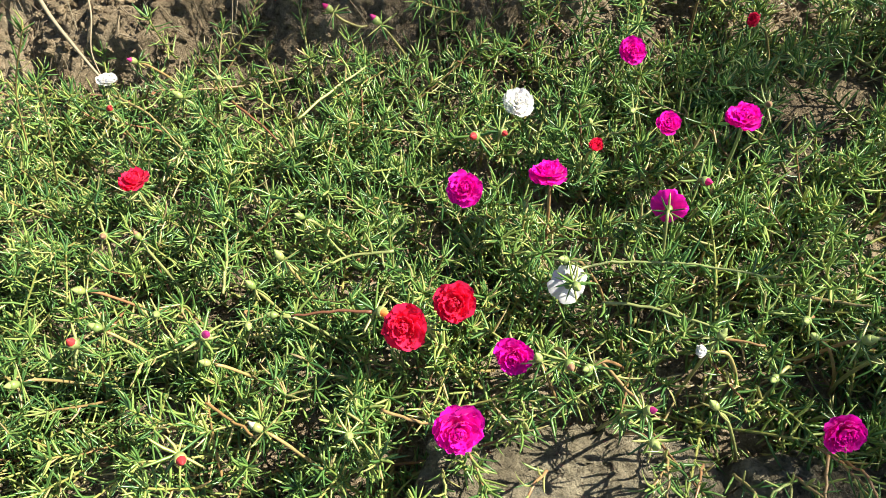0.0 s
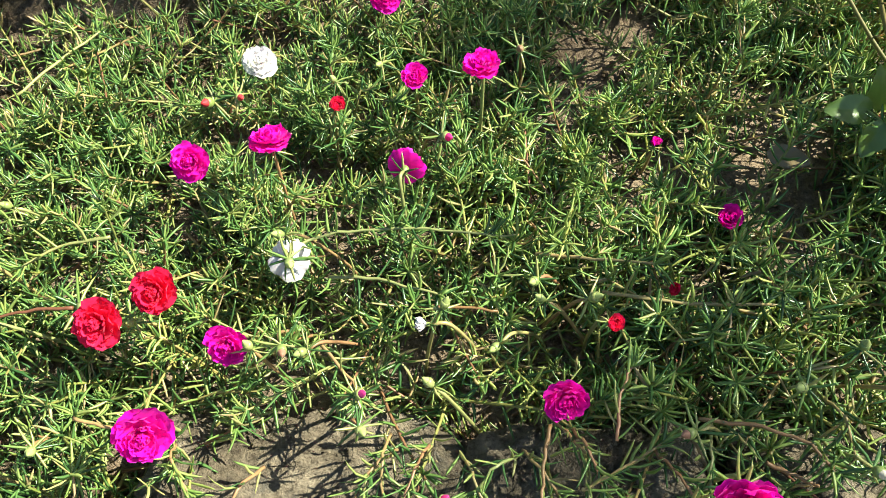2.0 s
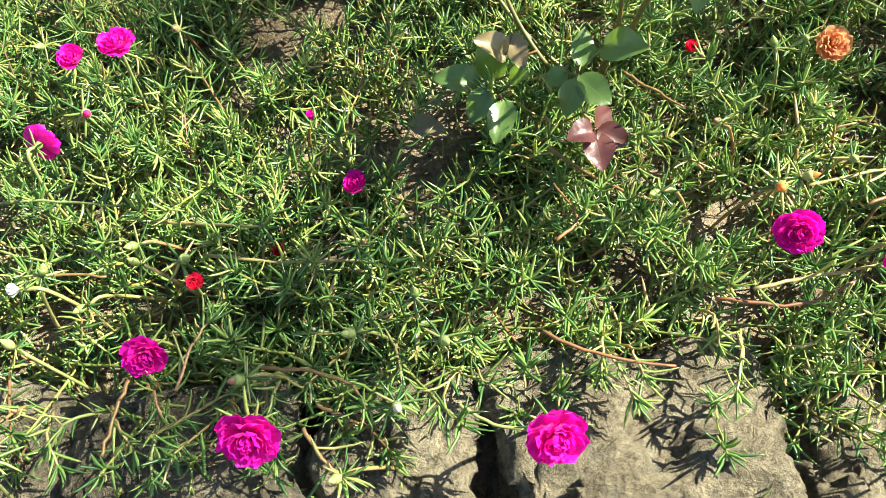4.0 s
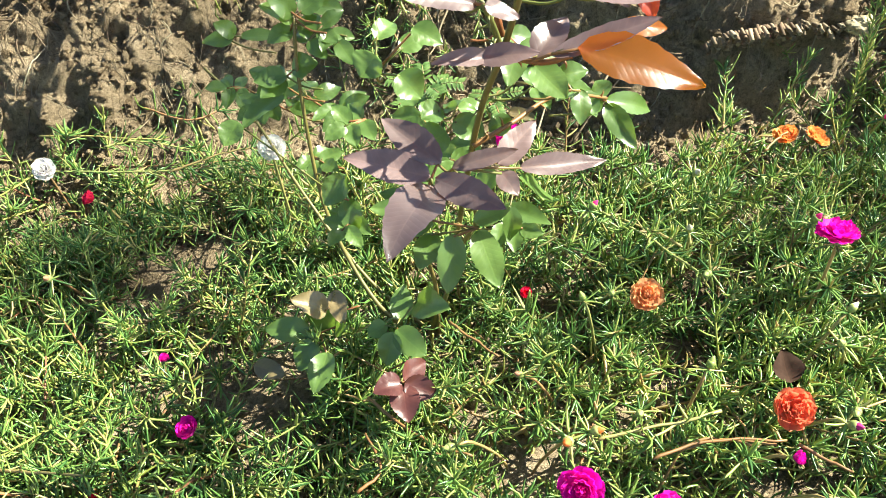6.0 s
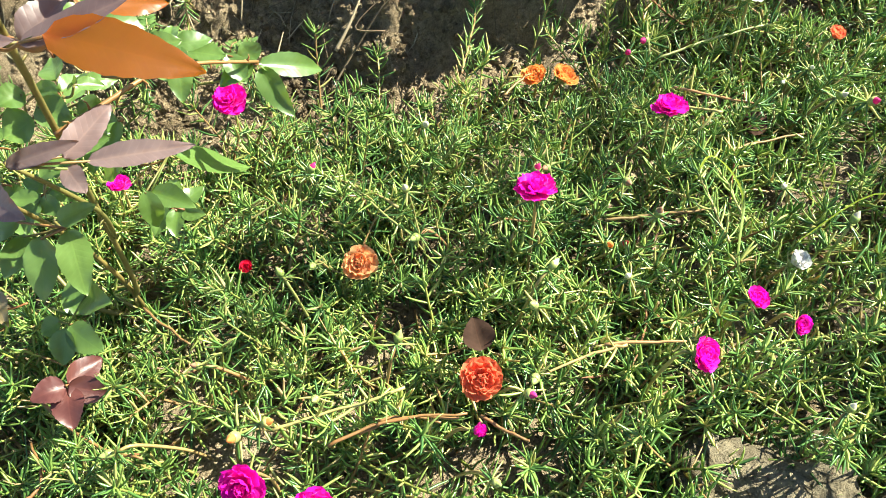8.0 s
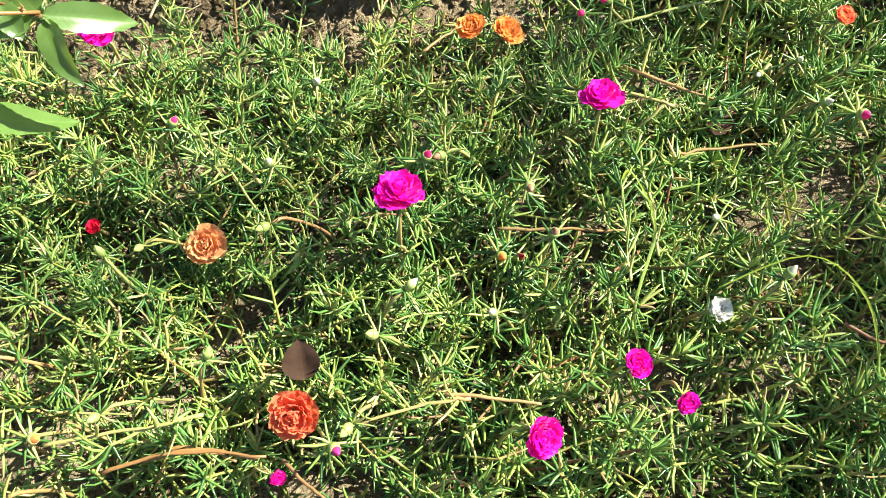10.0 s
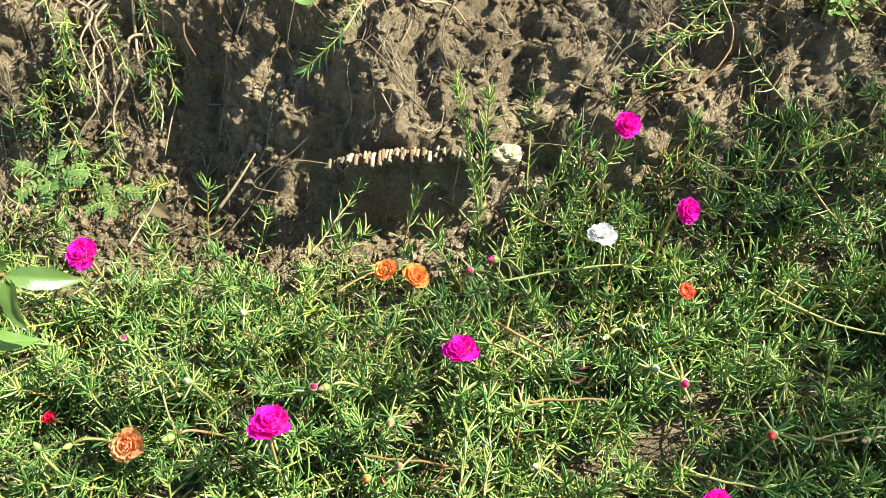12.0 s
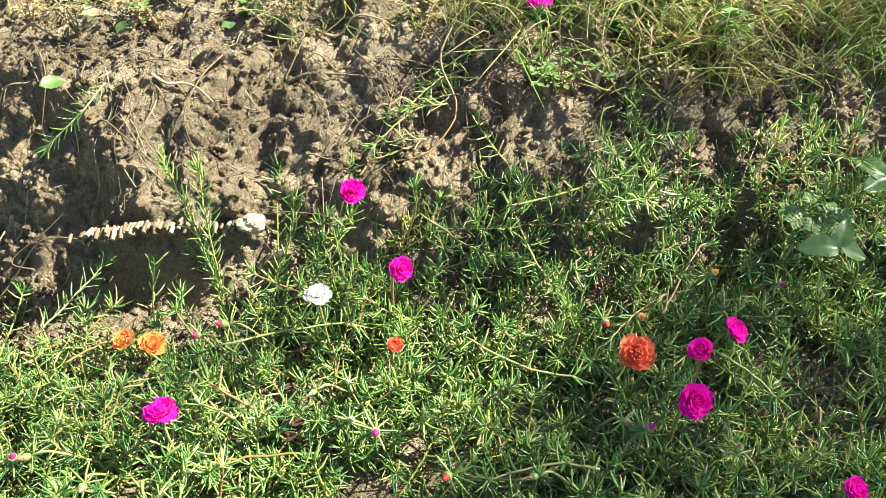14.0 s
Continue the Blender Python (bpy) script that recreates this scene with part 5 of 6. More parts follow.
def root(points, r, label="exposed pale brown root hanging down the soil bank", name="root", mat=None):
    rng = random.Random(len(points) + round(points[0][0] * 1000))
    base = Vector(points[0])
    line = bent([Vector(p) - base + Vector((rng.uniform(-1, 1), rng.uniform(-1, 1), rng.uniform(-1, 1))) * (0.003 if 0 < i < len(points) - 1 else 0) for i, p in enumerate(points)], 5)
    n = len(line)
    ob = new(name, mesh_of(name, *tube(line, [0.7 * r * (1 - 0.6 * i / (n - 1)) for i in range(n)], 6), mat or (root_mat if name == "root" else dry_mat)))
    ob.location = base
    return tagged(ob, label, "root" if name == "root" else name.replace("_", " "), "roots on the bank" if name == "root" else "")


root([on_bank(1.085, 0.80, 0.0), (1.075, 0.735, 0.155), (1.085, 0.725, 0.115), (1.095, 0.715, 0.075), (1.105, 0.70, 0.04), (1.105, 0.69, 0.022)], 0.0024)
root([on_bank(1.36, 0.73), on_bank(1.35, 0.69, 0.006), on_bank(1.335, 0.66, 0.008), on_bank(1.345, 0.635, 0.008), on_bank(1.37, 0.62, 0.006)], 0.0022)
root([on_bank(1.42, 0.76), on_bank(1.40, 0.72, 0.008), on_bank(1.385, 0.68, 0.008), on_bank(1.40, 0.65, 0.006)], 0.0018)
root([on_bank(1.25, 0.76), on_bank(1.265, 0.73, 0.008), on_bank(1.24, 0.70, 0.008), on_bank(1.255, 0.67, 0.006)], 0.0018)
root([on_bank(1.00, 0.80), on_bank(0.985, 0.77, 0.012), on_bank(0.955, 0.745, 0.015), on_bank(0.97, 0.71, 0.01), on_bank(0.95, 0.68, 0.006)], 0.0026)
root([on_bank(0.93, 0.79), on_bank(0.91, 0.75, 0.012), on_bank(0.93, 0.71, 0.012), on_bank(0.90, 0.67, 0.008)], 0.0022)
root([on_bank(1.02, 0.81), on_bank(1.03, 0.775, 0.015), on_bank(1.01, 0.75, 0.012), on_bank(1.02, 0.73, 0.004)], 0.0016)
root([on_bank(1.20, 0.585, 0.01), on_bank(1.17, 0.60, 0.012), on_bank(1.22, 0.615, 0.012), on_bank(1.25, 0.635, 0.006)], 0.0016, "dry brown root lying on the soil")
root([on_bank(1.13, 0.56, 0.006), on_bank(1.165, 0.585, 0.012), on_bank(1.21, 0.60, 0.012), on_bank(1.26, 0.605, 0.008)], 0.0020, "dry brown root lying on the soil")
root([on_bank(0.45, 0.62), on_bank(0.46, 0.585, 0.01), on_bank(0.45, 0.555, 0.01), on_bank(0.47, 0.52, 0.006)], 0.0022)
root([on_bank(0.52, 0.66), on_bank(0.505, 0.62, 0.01), on_bank(0.52, 0.59, 0.01), on_bank(0.50, 0.55, 0.006)], 0.0018)
root([on_bank(0.58, 0.70), on_bank(0.56, 0.66, 0.01), on_bank(0.585, 0.63, 0.008)], 0.0018)
root([on_bank(1.52, 0.80), on_bank(1.51, 0.76, 0.008), on_bank(1.53, 0.72, 0.008), on_bank(1.52, 0.69, 0.006)], 0.0014)
root([(-0.16, 0.49, 0.115), (-0.12, 0.44, 0.085), (-0.085, 0.405, 0.055), (-0.05, 0.378, 0.022)], 0.0042, "pale dry twig leaning on the soil bank", "twig")
root([(-0.07, 0.455, 0.11), (-0.062, 0.43, 0.08), (-0.066, 0.40, 0.05), (-0.055, 0.382, 0.028)], 0.0018, "thin pale dry twig on the soil bank", "twig")
root([(0.075, 0.50, 0.10), (0.08, 0.475, 0.075), (0.075, 0.445, 0.035)], 0.0013, "thin pale dry twig on the soil bank", "twig")
root([(1.145, 0.545, 0.045), (1.165, 0.565, 0.066), (1.185, 0.590, 0.088)], 0.0032, "flat grey weathered stick at the foot of the bank", "stick")
root([(1.075, 0.47, 0.06), (1.09, 0.50, 0.075), (1.098, 0.53, 0.085)], 0.0018, "pale dry twig by the rose bush", "twig")


fine_rng = random.Random(612)
for i in range(26):
    fx = fine_rng.uniform(0.86, 1.72) if i < 18 else fine_rng.uniform(-0.1, 0.7)
    fy = float(np.interp(fx, [b[0] for b in BANK], [b[3] for b in BANK])) + fine_rng.uniform(-0.03, 0.04)
    pts = []
    for k in range(fine_rng.randint(4, 6)):
        pts.append(on_bank(fx, fy, 0.010 + fine_rng.uniform(0, 0.010)))
        fx += fine_rng.uniform(-0.022, 0.022)
        fy -= fine_rng.uniform(0.012, 0.032)
    root([tuple(q) for q in pts], fine_rng.uniform(0.0007, 0.0015), "fine wiry brown root on the soil bank")


def build_nest():
    """A row of cut hollow straws, open towards the bed, under a crust of soil."""
    thing = new("hollow_straw_cluster")
    thing.location = (1.37, 0.571, 0.086)
    rng = random.Random(8)
    profile = ((0.0, 0.0), (0.0026, 0.0), (0.0031, 0.010), (0.0031, 0.019), (0.0026, 0.0192), (0.0024, 0.003), (0.0, 0.003))
    me = mesh_of("straw", *lathe(profile, 10), straw_mat)
    for row, count in ((0, 26), (1, 31), (2, 33), (3, 32), (4, 24)):
        for i in range(count):
            u = i / (count - 1)
            x = -0.092 + 0.17 * u + 0.0032 * (row % 2) + rng.uniform(-0.002, 0.002)
            arch = 0.010 * math.sin(math.pi * min(1, u * 1.1))
            z = 0.018 - 0.022 * u + arch - 0.0050 * row + rng.uniform(-0.003, 0.003)
            y = -0.012 + 0.046 * u + 0.0050 * row + rng.uniform(-0.003, 0.003)
            part("straw", me, thing, "", pose(x, y + 0.006, z - 0.002, 96 + rng.uniform(-22, 22), rng.uniform(-14, 14), 0) @ Matrix.Scale(rng.uniform(0.55, 0.85), 4))
    bm = bmesh.new()
    bmesh.ops.create_icosphere(bm, subdivisions=4, radius=1.0)
    for v in bm.verts:
        w = v.co * (1 + 0.35 * noise.noise(v.co * 1.7) + 0.14 * noise.noise(v.co * 6))
        v.co = Vector((w.x * 0.017, w.y * 0.012 + 0.034, w.z * 0.010 - 0.004)) + Vector((0.090, 0, 0))
    crust = bpy.data.meshes.new("crust")
    bm.to_mesh(crust)
    bm.free()
    crust.materials.append(crust_mat)
    part("crust", crust, thing, "pale lump of dry crust beside the straws")
    tagged(thing, "row of pale cut hollow straws under a soil ledge", "straw cluster")


crust_mat = plant_material("crust", [(0.0, (0.40, 0.32, 0.22)), (1.0, (0.46, 0.37, 0.26))], 0.95, 0.0, "object", spec=0.1)
straw_mat = plant_material("straw", [(0.0, (0.10, 0.065, 0.04)), (0.55, (0.21, 0.15, 0.10)), (0.88, (0.30, 0.23, 0.16)), (1.0, (0.42, 0.35, 0.26))], 0.9, 0.0, "object")
build_nest()


def blade(points, w, name, mat, label, parent=None):
    """A narrow arching blade, keeled along its middle."""
    base = Vector(points[0])
    line = bent([Vector(p) - base for p in points], 5)
    n = len(line)
    verts = []
    for i, p in enumerate(line):
        s = i / (n - 1)
        d = (line[min(i + 1, n - 1)] - line[max(i - 1, 0)]).normalized()
        side = d.cross(Vector((0.2, 0.7, 0.3))).normalized() * w * (0.35 + 0.65 * math.sin(math.pi * min(1, 0.15 + s * 0.85)))
        up = side.cross(d).normalized() * w * 0.35
        verts += [tuple(p - side + up), tuple(p - up * 0.4), tuple(p + side + up)]
    ob = new(name, mesh_of(name, verts, grid_tris(n, 3), mat))
    ob.location = base
    return tagged(ob, label, "leaf" if "leaf" in name else "grass blade")


blade([(1.445, 0.30, 0.03), (1.440, 0.273, 0.085), (1.452, 0.235, 0.075), (1.437, 0.19, 0.045), (1.445, 0.165, 0.02)], 0.0013, "grass_blade", grass_mat, "thin arching green grass blade in the moss rose")
blade([(1.50, 0.215, 0.03), (1.53, 0.195, 0.10), (1.56, 0.17, 0.09), (1.575, 0.14, 0.05)], 0.0011, "grass_blade", grass_mat, "thin arching pale grass blade in the moss rose")
blade([on_bank(0.69, 0.69, 0.12), (0.702, 0.60, 0.26), (0.706, 0.565, 0.235), (0.709, 0.55, 0.205)], 0.009, "strap_leaf", grass_mat, "broad yellow-green strap leaf hanging over the bank")
blade([on_bank(0.20, 0.56, 0.05), (0.205, 0.52, 0.13), (0.215, 0.485, 0.135), (0.225, 0.465, 0.105)], 0.006, "strap_leaf", grass_mat, "bright green pointed leaf over the bank")


def feather_plant(x, y, z, fronds, size, label):
    """A seedling with feather-shaped leaves."""
    thing = new("feather_leaved_seedling")
    thing.location = (x, y, z)
    rng = random.Random(round(x * 1000))
    me = leaflet_mesh("leaflet", 0.011 * size, 0.0042 * size, feather_mat, 3)
    for i in range(fronds):
        a = 6.28 * i / fronds + rng.uniform(-0.3, 0.3)
        tip = Vector((math.cos(a) * 0.04, math.sin(a) * 0.03 - 0.006, 0.018 + rng.uniform(0, 0.018))) * size
        line = bent([(0, 0, -0.02), tip * 0.4 + Vector((0, 0, 0.012 * size)), tip], 5)
        frond = part("frond", mesh_of("frond", *tube(line, 0.0006, 5), runner_mat), thing, "feather-shaped green frond")
        for k in range(3, len(line)):
            d = (line[k] - line[k - 1]).normalized()
            for sgn in (-1, 1):
                out = d.cross(Vector((0, -0.3, 1))).normalized() * sgn
                yv = (out + d * 0.45).normalized()
                xv = yv.cross(Vector((0, -0.2, 1))).normalized()
                m = Matrix((xv, yv, xv.cross(yv))).transposed().to_4x4()
                m.translation = line[k]
                part("leaflet", me, frond, "", m)
    tagged(thing, label, "seedling")


feather_mat = plant_material("feather_leaf", [(0.0, (0.10, 0.19, 0.05)), (1.0, (0.18, 0.28, 0.08))], 0.45, 0.25, "object")
feather_plant(0.962, 0.555, 0.055, 7, 1.0, "seedling with pale green feathery leaves at the bank foot")
feather_plant(1.035, 0.540, 0.045, 5, 0.8, "small seedling with pale green feathery leaves")
feather_plant(2.065, 0.575, 0.085, 7, 0.9, "seedling with green feathery leaves on the shaded bed")


def lone_leaf(kind, b, t, width, label, name="fallen_leaf"):
    b, t = Vector(b), Vector(t)
    y = (t - b).normalized()
    x = y.cross(Vector((0.1, -0.5, 0.8))).normalized()
    m = Matrix((x, y, x.cross(y))).transposed().to_4x4()
    ob = new(name, leaflet_mesh(name, (t - b).length, width, rose_mats[kind], round(b.x * 5000)))
    ob.matrix_basis = Matrix.Translation(b) @ m
    return tagged(ob, label, "leaf")


lone_leaf("dead", (1.228, 0.150, 0.045), (1.225, 0.172, 0.058), 0.024, "round dull maroon leaf behind the coral flower")
lone_leaf("dead", (1.52, 0.365, 0.02), (1.545, 0.372, 0.03), 0.024, "round dull brown leaf in the moss rose")
lone_leaf("tan", (0.80, 0.235, 0.008), (0.83, 0.22, 0.010), 0.018, "dry tan leaf on bare soil")
lone_leaf("tan", (1.055, 0.565, 0.03), (1.085, 0.545, 0.03), 0.016, "pale dry leaf at the bank foot")


def sprig(x, y, z, leaves, label):
    """A shrub twig with round green leaves."""
    thing = new("green_twig")
    thing.location = (x, y, z)
    part("stem", mesh_of("stem", *tube(bent([(0.045, 0.03, -0.11), (0.035, 0.015, -0.04), (0, 0, 0)], 4), 0.0014, 6), cane_mat), thing)
    for i, (dx, dy, dz) in enumerate(leaves):
        d = Vector((dx, dy, dz))
        yv = d.normalized()
        xv = yv.cross(Vector((0, -0.4, 0.9))).normalized()
        m = Matrix((xv, yv, xv.cross(yv))).transposed().to_4x4()
        part("leaf", leaflet_mesh("leaf", d.length, d.length * 0.62, rose_mats["green"], 40 + i), thing, "", m)
    tagged(thing, label, "twig")


sprig(2.062, 0.505, 0.12, [(-0.040, 0.0, 0.0), (0.028, -0.004, -0.012), (0.01, 0.02, 0.02)], "shrub twig with smooth round green leaves")
sprig(2.125, 0.575, 0.15, [(-0.03, 0.02, 0.012), (-0.028, -0.016, -0.002), (0.03, 0.01, 0.0)], "shrub twig with smooth round green leaves")


# ---- weeds and grass along the top of the bank ----
def build_grass():
    rng = np.random.default_rng(44)
    pieces = []

    def tuft(x, y, blades, height, lean):
        z = float(ground_z(x, y))
        for _ in range(blades):
            a, h = rng.uniform(0, 6.28), height * rng.uniform(0.4, 1.15)
            out = Vector((math.cos(a), math.sin(a) - lean, 0)) * h * rng.uniform(0.3, 1.5)
            bow = Vector((rng.normal(0, 0.2), rng.normal(0, 0.2), rng.normal(0, 0.12))) * h
            p0 = Vector((x + rng.normal(0, 0.022), y + rng.normal(0, 0.022), z - 0.004))
            p1 = p0 + out * 0.4 + Vector((0, 0, h * 0.6)) + bow
            p2 = p0 + out + Vector((0, 0, h * rng.uniform(0.2, 0.95)))
            r = rng.uniform(0.0005, 0.0011)
            pieces.append(tube(bent([p0, p1, p2], 3), [r, r, r, r * 0.8, r * 0.7, r * 0.5, r * 0.2], 3))

    for _ in range(300):
        x = rng.uniform(1.72, 2.55)
        tuft(x, 0.70 + 0.12 * (x - 1.7) + rng.uniform(0.02, 0.40) + max(0, 1.85 - x) * 0.5, 18, 0.085, 0.25)
    for _ in range(46):
        tuft(rng.uniform(0.78, 1.75), rng.uniform(0.80, 1.05), 9, 0.06, 0.3)
    for _ in range(30):
        tuft(rng.uniform(0.35, 0.85), rng.uniform(0.66, 0.9), 9, 0.07, 0.3)
    for _ in range(14):
        tuft(rng.uniform(-0.3, 0.35), rng.uniform(0.56, 0.8), 8, 0.06, 0.3)
    ob = new("grass", mesh_of("grass", *joined(pieces), grass_mat))
    tagged(ob, "tangled green and straw-coloured grass on the bank top", "grass", kind="stuff")


build_grass()


def weed(x, y, height, kind, seed, label):
    """A clump: wiry stems that carry small leaves."""
    rng = random.Random(seed)
    base = on_bank(x, y)
    thing = new("weed")
    thing.location = base
    for i in range(rng.randint(4, 6)):
        a = rng.uniform(0, 6.28)
        h = height * rng.uniform(0.6, 1.1)
        out = Vector((math.cos(a), math.sin(a) * 0.7 - 0.35, 0)) * h * rng.uniform(0.4, 1.0)
        line = bent([(0, 0, -0.004), out * 0.45 + Vector((0, 0, h * 0.7)), out + Vector((0, 0, h * rng.uniform(0.3, 0.9)))], 5)
        n = len(line)
        stem = part("stem", mesh_of("stem", *tube(line, [0.0014 - 0.0009 * k / (n - 1) for k in range(n)], 5), dry_mat if kind == "dry" else runner_mat), thing)
        pieces = []
        for k in range(2, n):
            for _ in range(3):
                b = rng.uniform(0, 6.28)
                d = Vector((math.cos(b), math.sin(b), rng.uniform(-0.4, 0.6))).normalized()
                s = rng.uniform(0.006, 0.014) * (0.6 if kind == "dry" else 1.0)
                side = d.cross(Vector((0, 0, 1))).normalized() * s * 0.3
                p = line[k]
                v = [p, p + d * s * 0.5 - side + Vector((0, 0, 0.001)), p + d * s * 0.5 + Vector((0, 0, -0.001)), p + d * s * 0.5 + side + Vector((0, 0, 0.001)), p + d * s]
                pieces.append(([tuple(q) for q in v], [(0, 1, 2), (0, 2, 3), (1, 4, 2), (2, 4, 3)]))
        part("foliage", mesh_of("foliage", *joined(pieces), litter_leaf_mat if kind == "dry" else feather_mat), stem, "small leaves")
    tagged(thing, label, "weed", "weeds on the bank")


litter_leaf_mat = plant_material("dry_leaf", [(0.0, (0.24, 0.16, 0.09)), (0.6, (0.36, 0.27, 0.15)), (1.0, (0.30, 0.32, 0.12))], 0.7, 0.15)
WEED = {"dry": "dry brown weed clump on top of the bank", "green": "low green leafy weed on top of the bank"}
weed_rng = random.Random(77)
for i in range(74):
    wx = weed_rng.uniform(0.8, 1.78)
    wk = "dry" if weed_rng.random() < 0.78 else "green"
    weed(wx, weed_rng.uniform(0.83, 1.03) - (0.03 if 1.2 < wx < 1.5 else 0), weed_rng.uniform(0.03, 0.065), wk, i, WEED[wk])
for i in range(26):
    wx = weed_rng.uniform(-0.25, 0.8)
    wk = "dry" if weed_rng.random() < 0.6 else "green"
    weed(wx, float(np.interp(wx, [b[0] for b in BANK], [b[3] for b in BANK])) + weed_rng.uniform(-0.03, 0.15), weed_rng.uniform(0.03, 0.06), wk, 100 + i, WEED[wk])

for i in range(44):
    wx = weed_rng.uniform(1.74, 2.4)
    wk = "dry" if weed_rng.random() < 0.45 else "green"
    weed(wx, 0.72 + 0.12 * (wx - 1.7) + weed_rng.uniform(0.0, 0.34), weed_rng.uniform(0.04, 0.085), wk, 200 + i, WEED[wk])

# shoots that hang over the bank
runner("tan", 0.0, (1.690, 0.80, 0.225), (1.674, 0.74, 0.205), (1.692, 0.70, 0.165), (1.66, 0.665, 0.135), (1.622, 0.655, 0.128))
for i in range(9):
    rx, ry = 1.60 + 0.012 * i, 0.665 + 0.013 * i
    rz = float(ground_z(rx, ry))
    rw = 0.022 * math.sin(i * 2.3)
    runner("leafy", 0.5, (rx + 0.045, ry + 0.012 - rw, rz + 0.024), (rx + 0.015, ry - 0.4 * rw, rz + 0.020 + 0.3 * abs(rw)), (rx - 0.025, ry - 0.012 + rw, rz + 0.010))
for i, (ax, ay) in enumerate(((0.905, 0.74), (0.94, 0.70), (0.925, 0.66), (0.98, 0.73), (1.0, 0.79), (0.955, 0.63), (1.03, 0.80), (0.90, 0.62))):
    az = float(ground_z(ax, ay))
    runner("leafy", 1.0, (ax - 0.02, ay + 0.05, az + 0.05), (ax, ay + 0.01, az + 0.04), (ax + 0.025, ay - 0.03, az + 0.006))
hang_rng = random.Random(404)
for i in range(15):
    ax = hang_rng.uniform(0.90, 1.05)
    ay = hang_rng.uniform(0.60, 0.78)
    az = float(ground_z(ax, ay))
    bx, by = ax + hang_rng.uniform(-0.03, 0.03), ay - hang_rng.uniform(0.02, 0.05)
    runner("leafy", 1.2, (ax, ay + 0.01, az + 0.020), ((ax + bx) / 2, (ay + by) / 2, az + 0.040), (bx, by, max(az - 0.01, float(ground_z(bx, by)) + 0.02)))
for i in range(8):
    ax, ay = hang_rng.uniform(0.88, 1.06), hang_rng.uniform(0.72, 0.82)
    points = [on_bank(ax, ay, 0.006)]
    for k in range(4):
        ax, ay = ax + hang_rng.uniform(-0.03, 0.03), ay - hang_rng.uniform(0.015, 0.04)
        points.append(on_bank(ax, ay, hang_rng.uniform(0.012, 0.03)))
    root(points, hang_rng.uniform(0.0022, 0.0034), "pale bare woody stem hanging down the bank", "woody_stem", dry_mat)
runner("leafy", 1.0, (1.305, 0.69, 0.215), (1.285, 0.645, 0.20), (1.25, 0.625, 0.175))

# woody stems and broad leaves along the top of the bank
top_rng = random.Random(515)
for i in range(30):
    tx = top_rng.uniform(0.86, 1.78)
    ty = float(np.interp(tx, [b[0] for b in BANK], [b[2] for b in BANK])) + top_rng.uniform(0.02, 0.22)
    ta, tl = top_rng.uniform(-0.9, 0.9) + (math.pi if i % 2 else 0), top_rng.uniform(0.04, 0.13)
    points = []
    for k in range(5):
        s = k / 4
        points.append(on_bank(tx + math.cos(ta) * tl * s, ty + math.sin(ta) * tl * s * 0.7, 0.004 + 0.016 * math.sin(math.pi * s) * top_rng.random()))
    root(points, top_rng.choice((0.0012, 0.0016, 0.0022, 0.003)), "weathered brown woody stem lying on the bank top", "twig", root_mat)
for i in range(16):
    tx = top_rng.uniform(0.9, 1.8)
    ty = float(np.interp(tx, [b[0] for b in BANK], [b[3] for b in BANK])) + top_rng.uniform(-0.03, 0.12)
    b = on_bank(tx, ty, top_rng.uniform(0.012, 0.04))
    ta = top_rng.uniform(0, 6.28)
    e = b + Vector((math.cos(ta), math.sin(ta), top_rng.uniform(-0.2, 0.5))) * top_rng.uniform(0.016, 0.032)
    lone_leaf("green" if i % 3 else "tan", tuple(b), tuple(e), top_rng.uniform(0.012, 0.022), "broad green leaf among dry weeds on the bank" if i % 3 else "dry tan leaf among weeds on the bank", "weed_leaf")

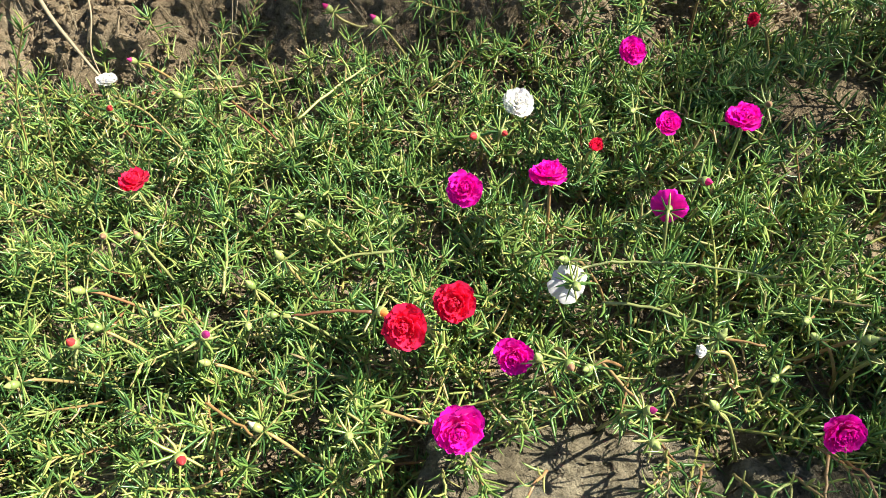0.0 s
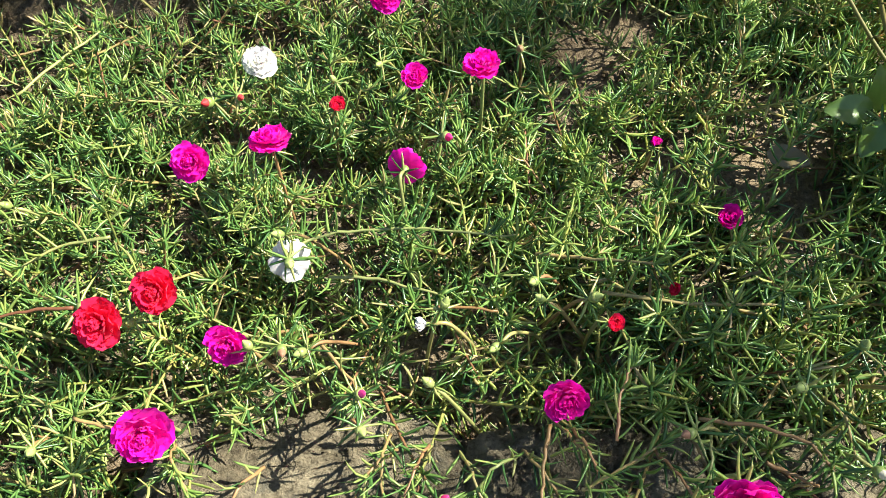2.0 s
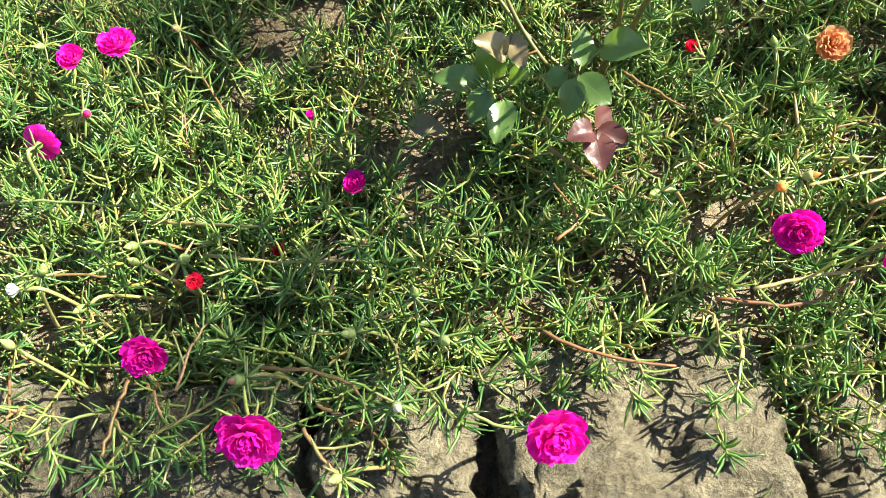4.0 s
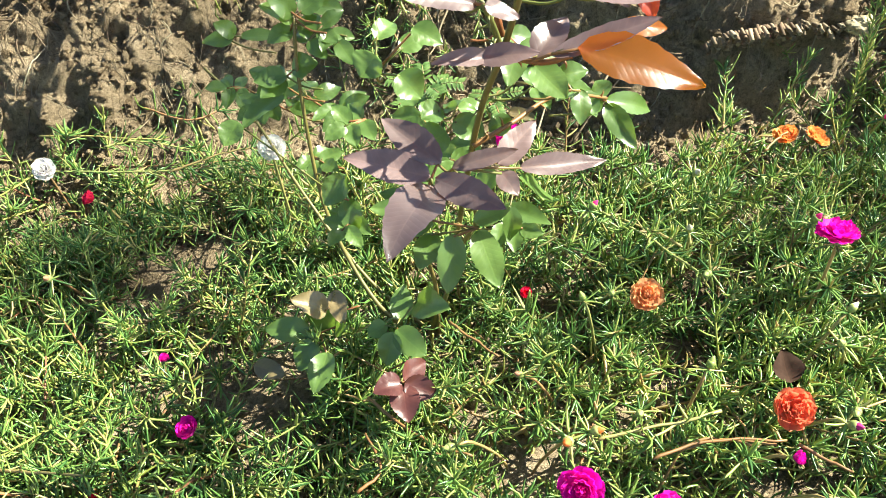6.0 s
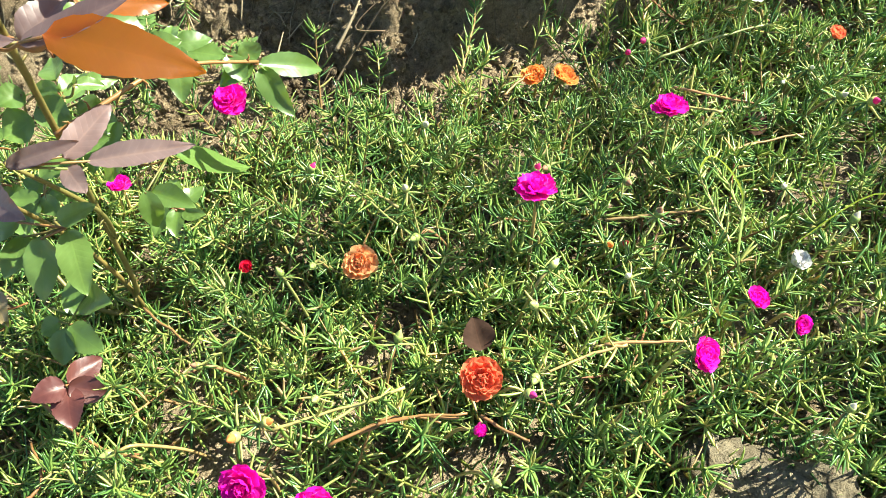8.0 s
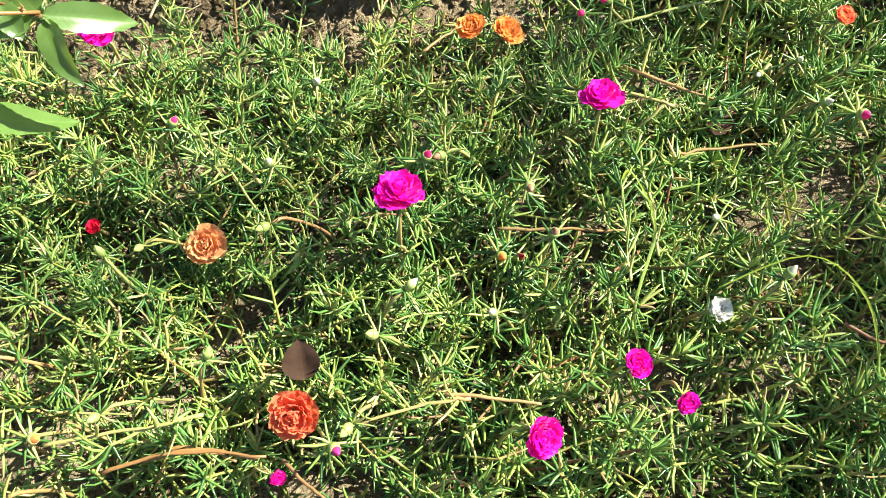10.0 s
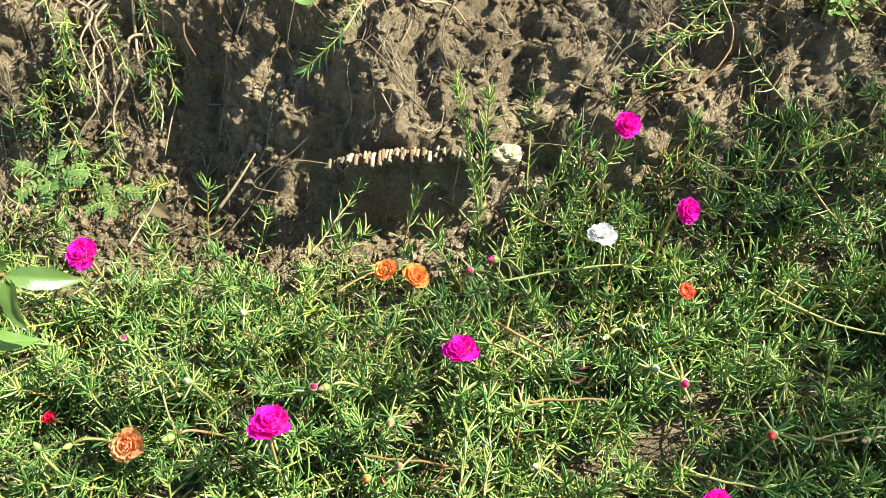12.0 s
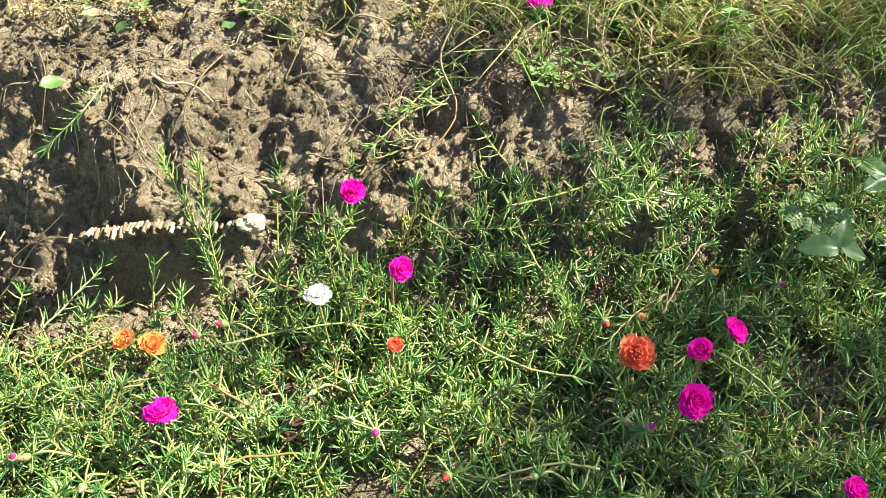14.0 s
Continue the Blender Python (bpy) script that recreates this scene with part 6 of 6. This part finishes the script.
# ---- an unseen tree, added to shade the bed's end and smaller patches ----
def build_shade_tree():
    thing = new("tree")
    base = Vector((8.9, 2.3, float(ground_z(8.9, 2.3))))
    thing.location = base
    rng = random.Random(91)
    part("trunk", mesh_of("trunk", *tube(bent([(0, 0, -0.1), (0.05, 0.03, 2.0), (-0.06, 0.05, 4.0), (-0.2, 0.1, 5.6)], 5), [0.17 - 0.007 * i for i in range(16)], 10), dry_mat), thing, "brown tree trunk")
    # each lobe of the crown is set sunwards of a ground patch to darken
    reach = SUN_TO / SUN_TO.z * (7.0 + base.z)
    shaded = ((1.82, 0.21, 0.25, 0.16, 92), (2.0, 0.42, 0.25, 0.13, 66), (0.20, 0.50, 0.16, 0.05, 34), (0.60, 0.38, 0.08, 0.06, 22), (0.665, -0.01, 0.08, 0.05, 26))
    lobes = [(x + reach.x - base.x, y + reach.y - base.y, 7.0, rx, ry, n) for x, y, rx, ry, n in shaded]
    for lx, ly, lz, rx, ry, _ in lobes:
        for k in range(2):
            end = Vector((lx + rx * math.cos(k * 2.6) * 0.7, ly + ry * math.sin(k * 2.6) * 0.7, lz))
            line = bent([(-0.15, 0.09, 5.2), Vector((end.x * 0.5, end.y * 0.5, 6.3)), end], 5)
            part("limb", mesh_of("limb", *tube(line, [0.016 - 0.0012 * i for i in range(len(line))], 7), dry_mat), thing)
    verts, tris = [], []
    leaf = np.array([(0, 0, 0), (-0.025, 0.04, 0.006), (0, 0.045, -0.004), (0.025, 0.04, 0.006), (0, 0.095, 0)])
    face = np.array([(0, 1, 2), (0, 2, 3), (1, 4, 2), (2, 4, 3)])
    at = 0
    for lx, ly, lz, rx, ry, count in lobes:
        for _ in range(count * 3):
            a, d = rng.uniform(0, 6.28), math.sqrt(rng.random())
            c = np.array((lx + rx * d * math.cos(a), ly + ry * d * math.sin(a), lz + rng.uniform(-0.06, 0.06) * (1.1 - 0.7 * d)))
            m = np.array(Euler((rng.uniform(-0.9, 0.9), rng.uniform(-0.9, 0.9), rng.uniform(0, 6.28))).to_matrix())
            verts.append(leaf @ m.T * rng.uniform(0.4, 0.7) + c)
            tris.append(face + at)
            at += 5
    part("crown", mesh_of("crown", np.concatenate(verts), np.concatenate(tris), feather_mat), thing, "loose green leaf lobes set to cast shade")
    tagged(thing, "unseen loose-leaved tree added to shade parts of the bed", "tree")


build_shade_tree()
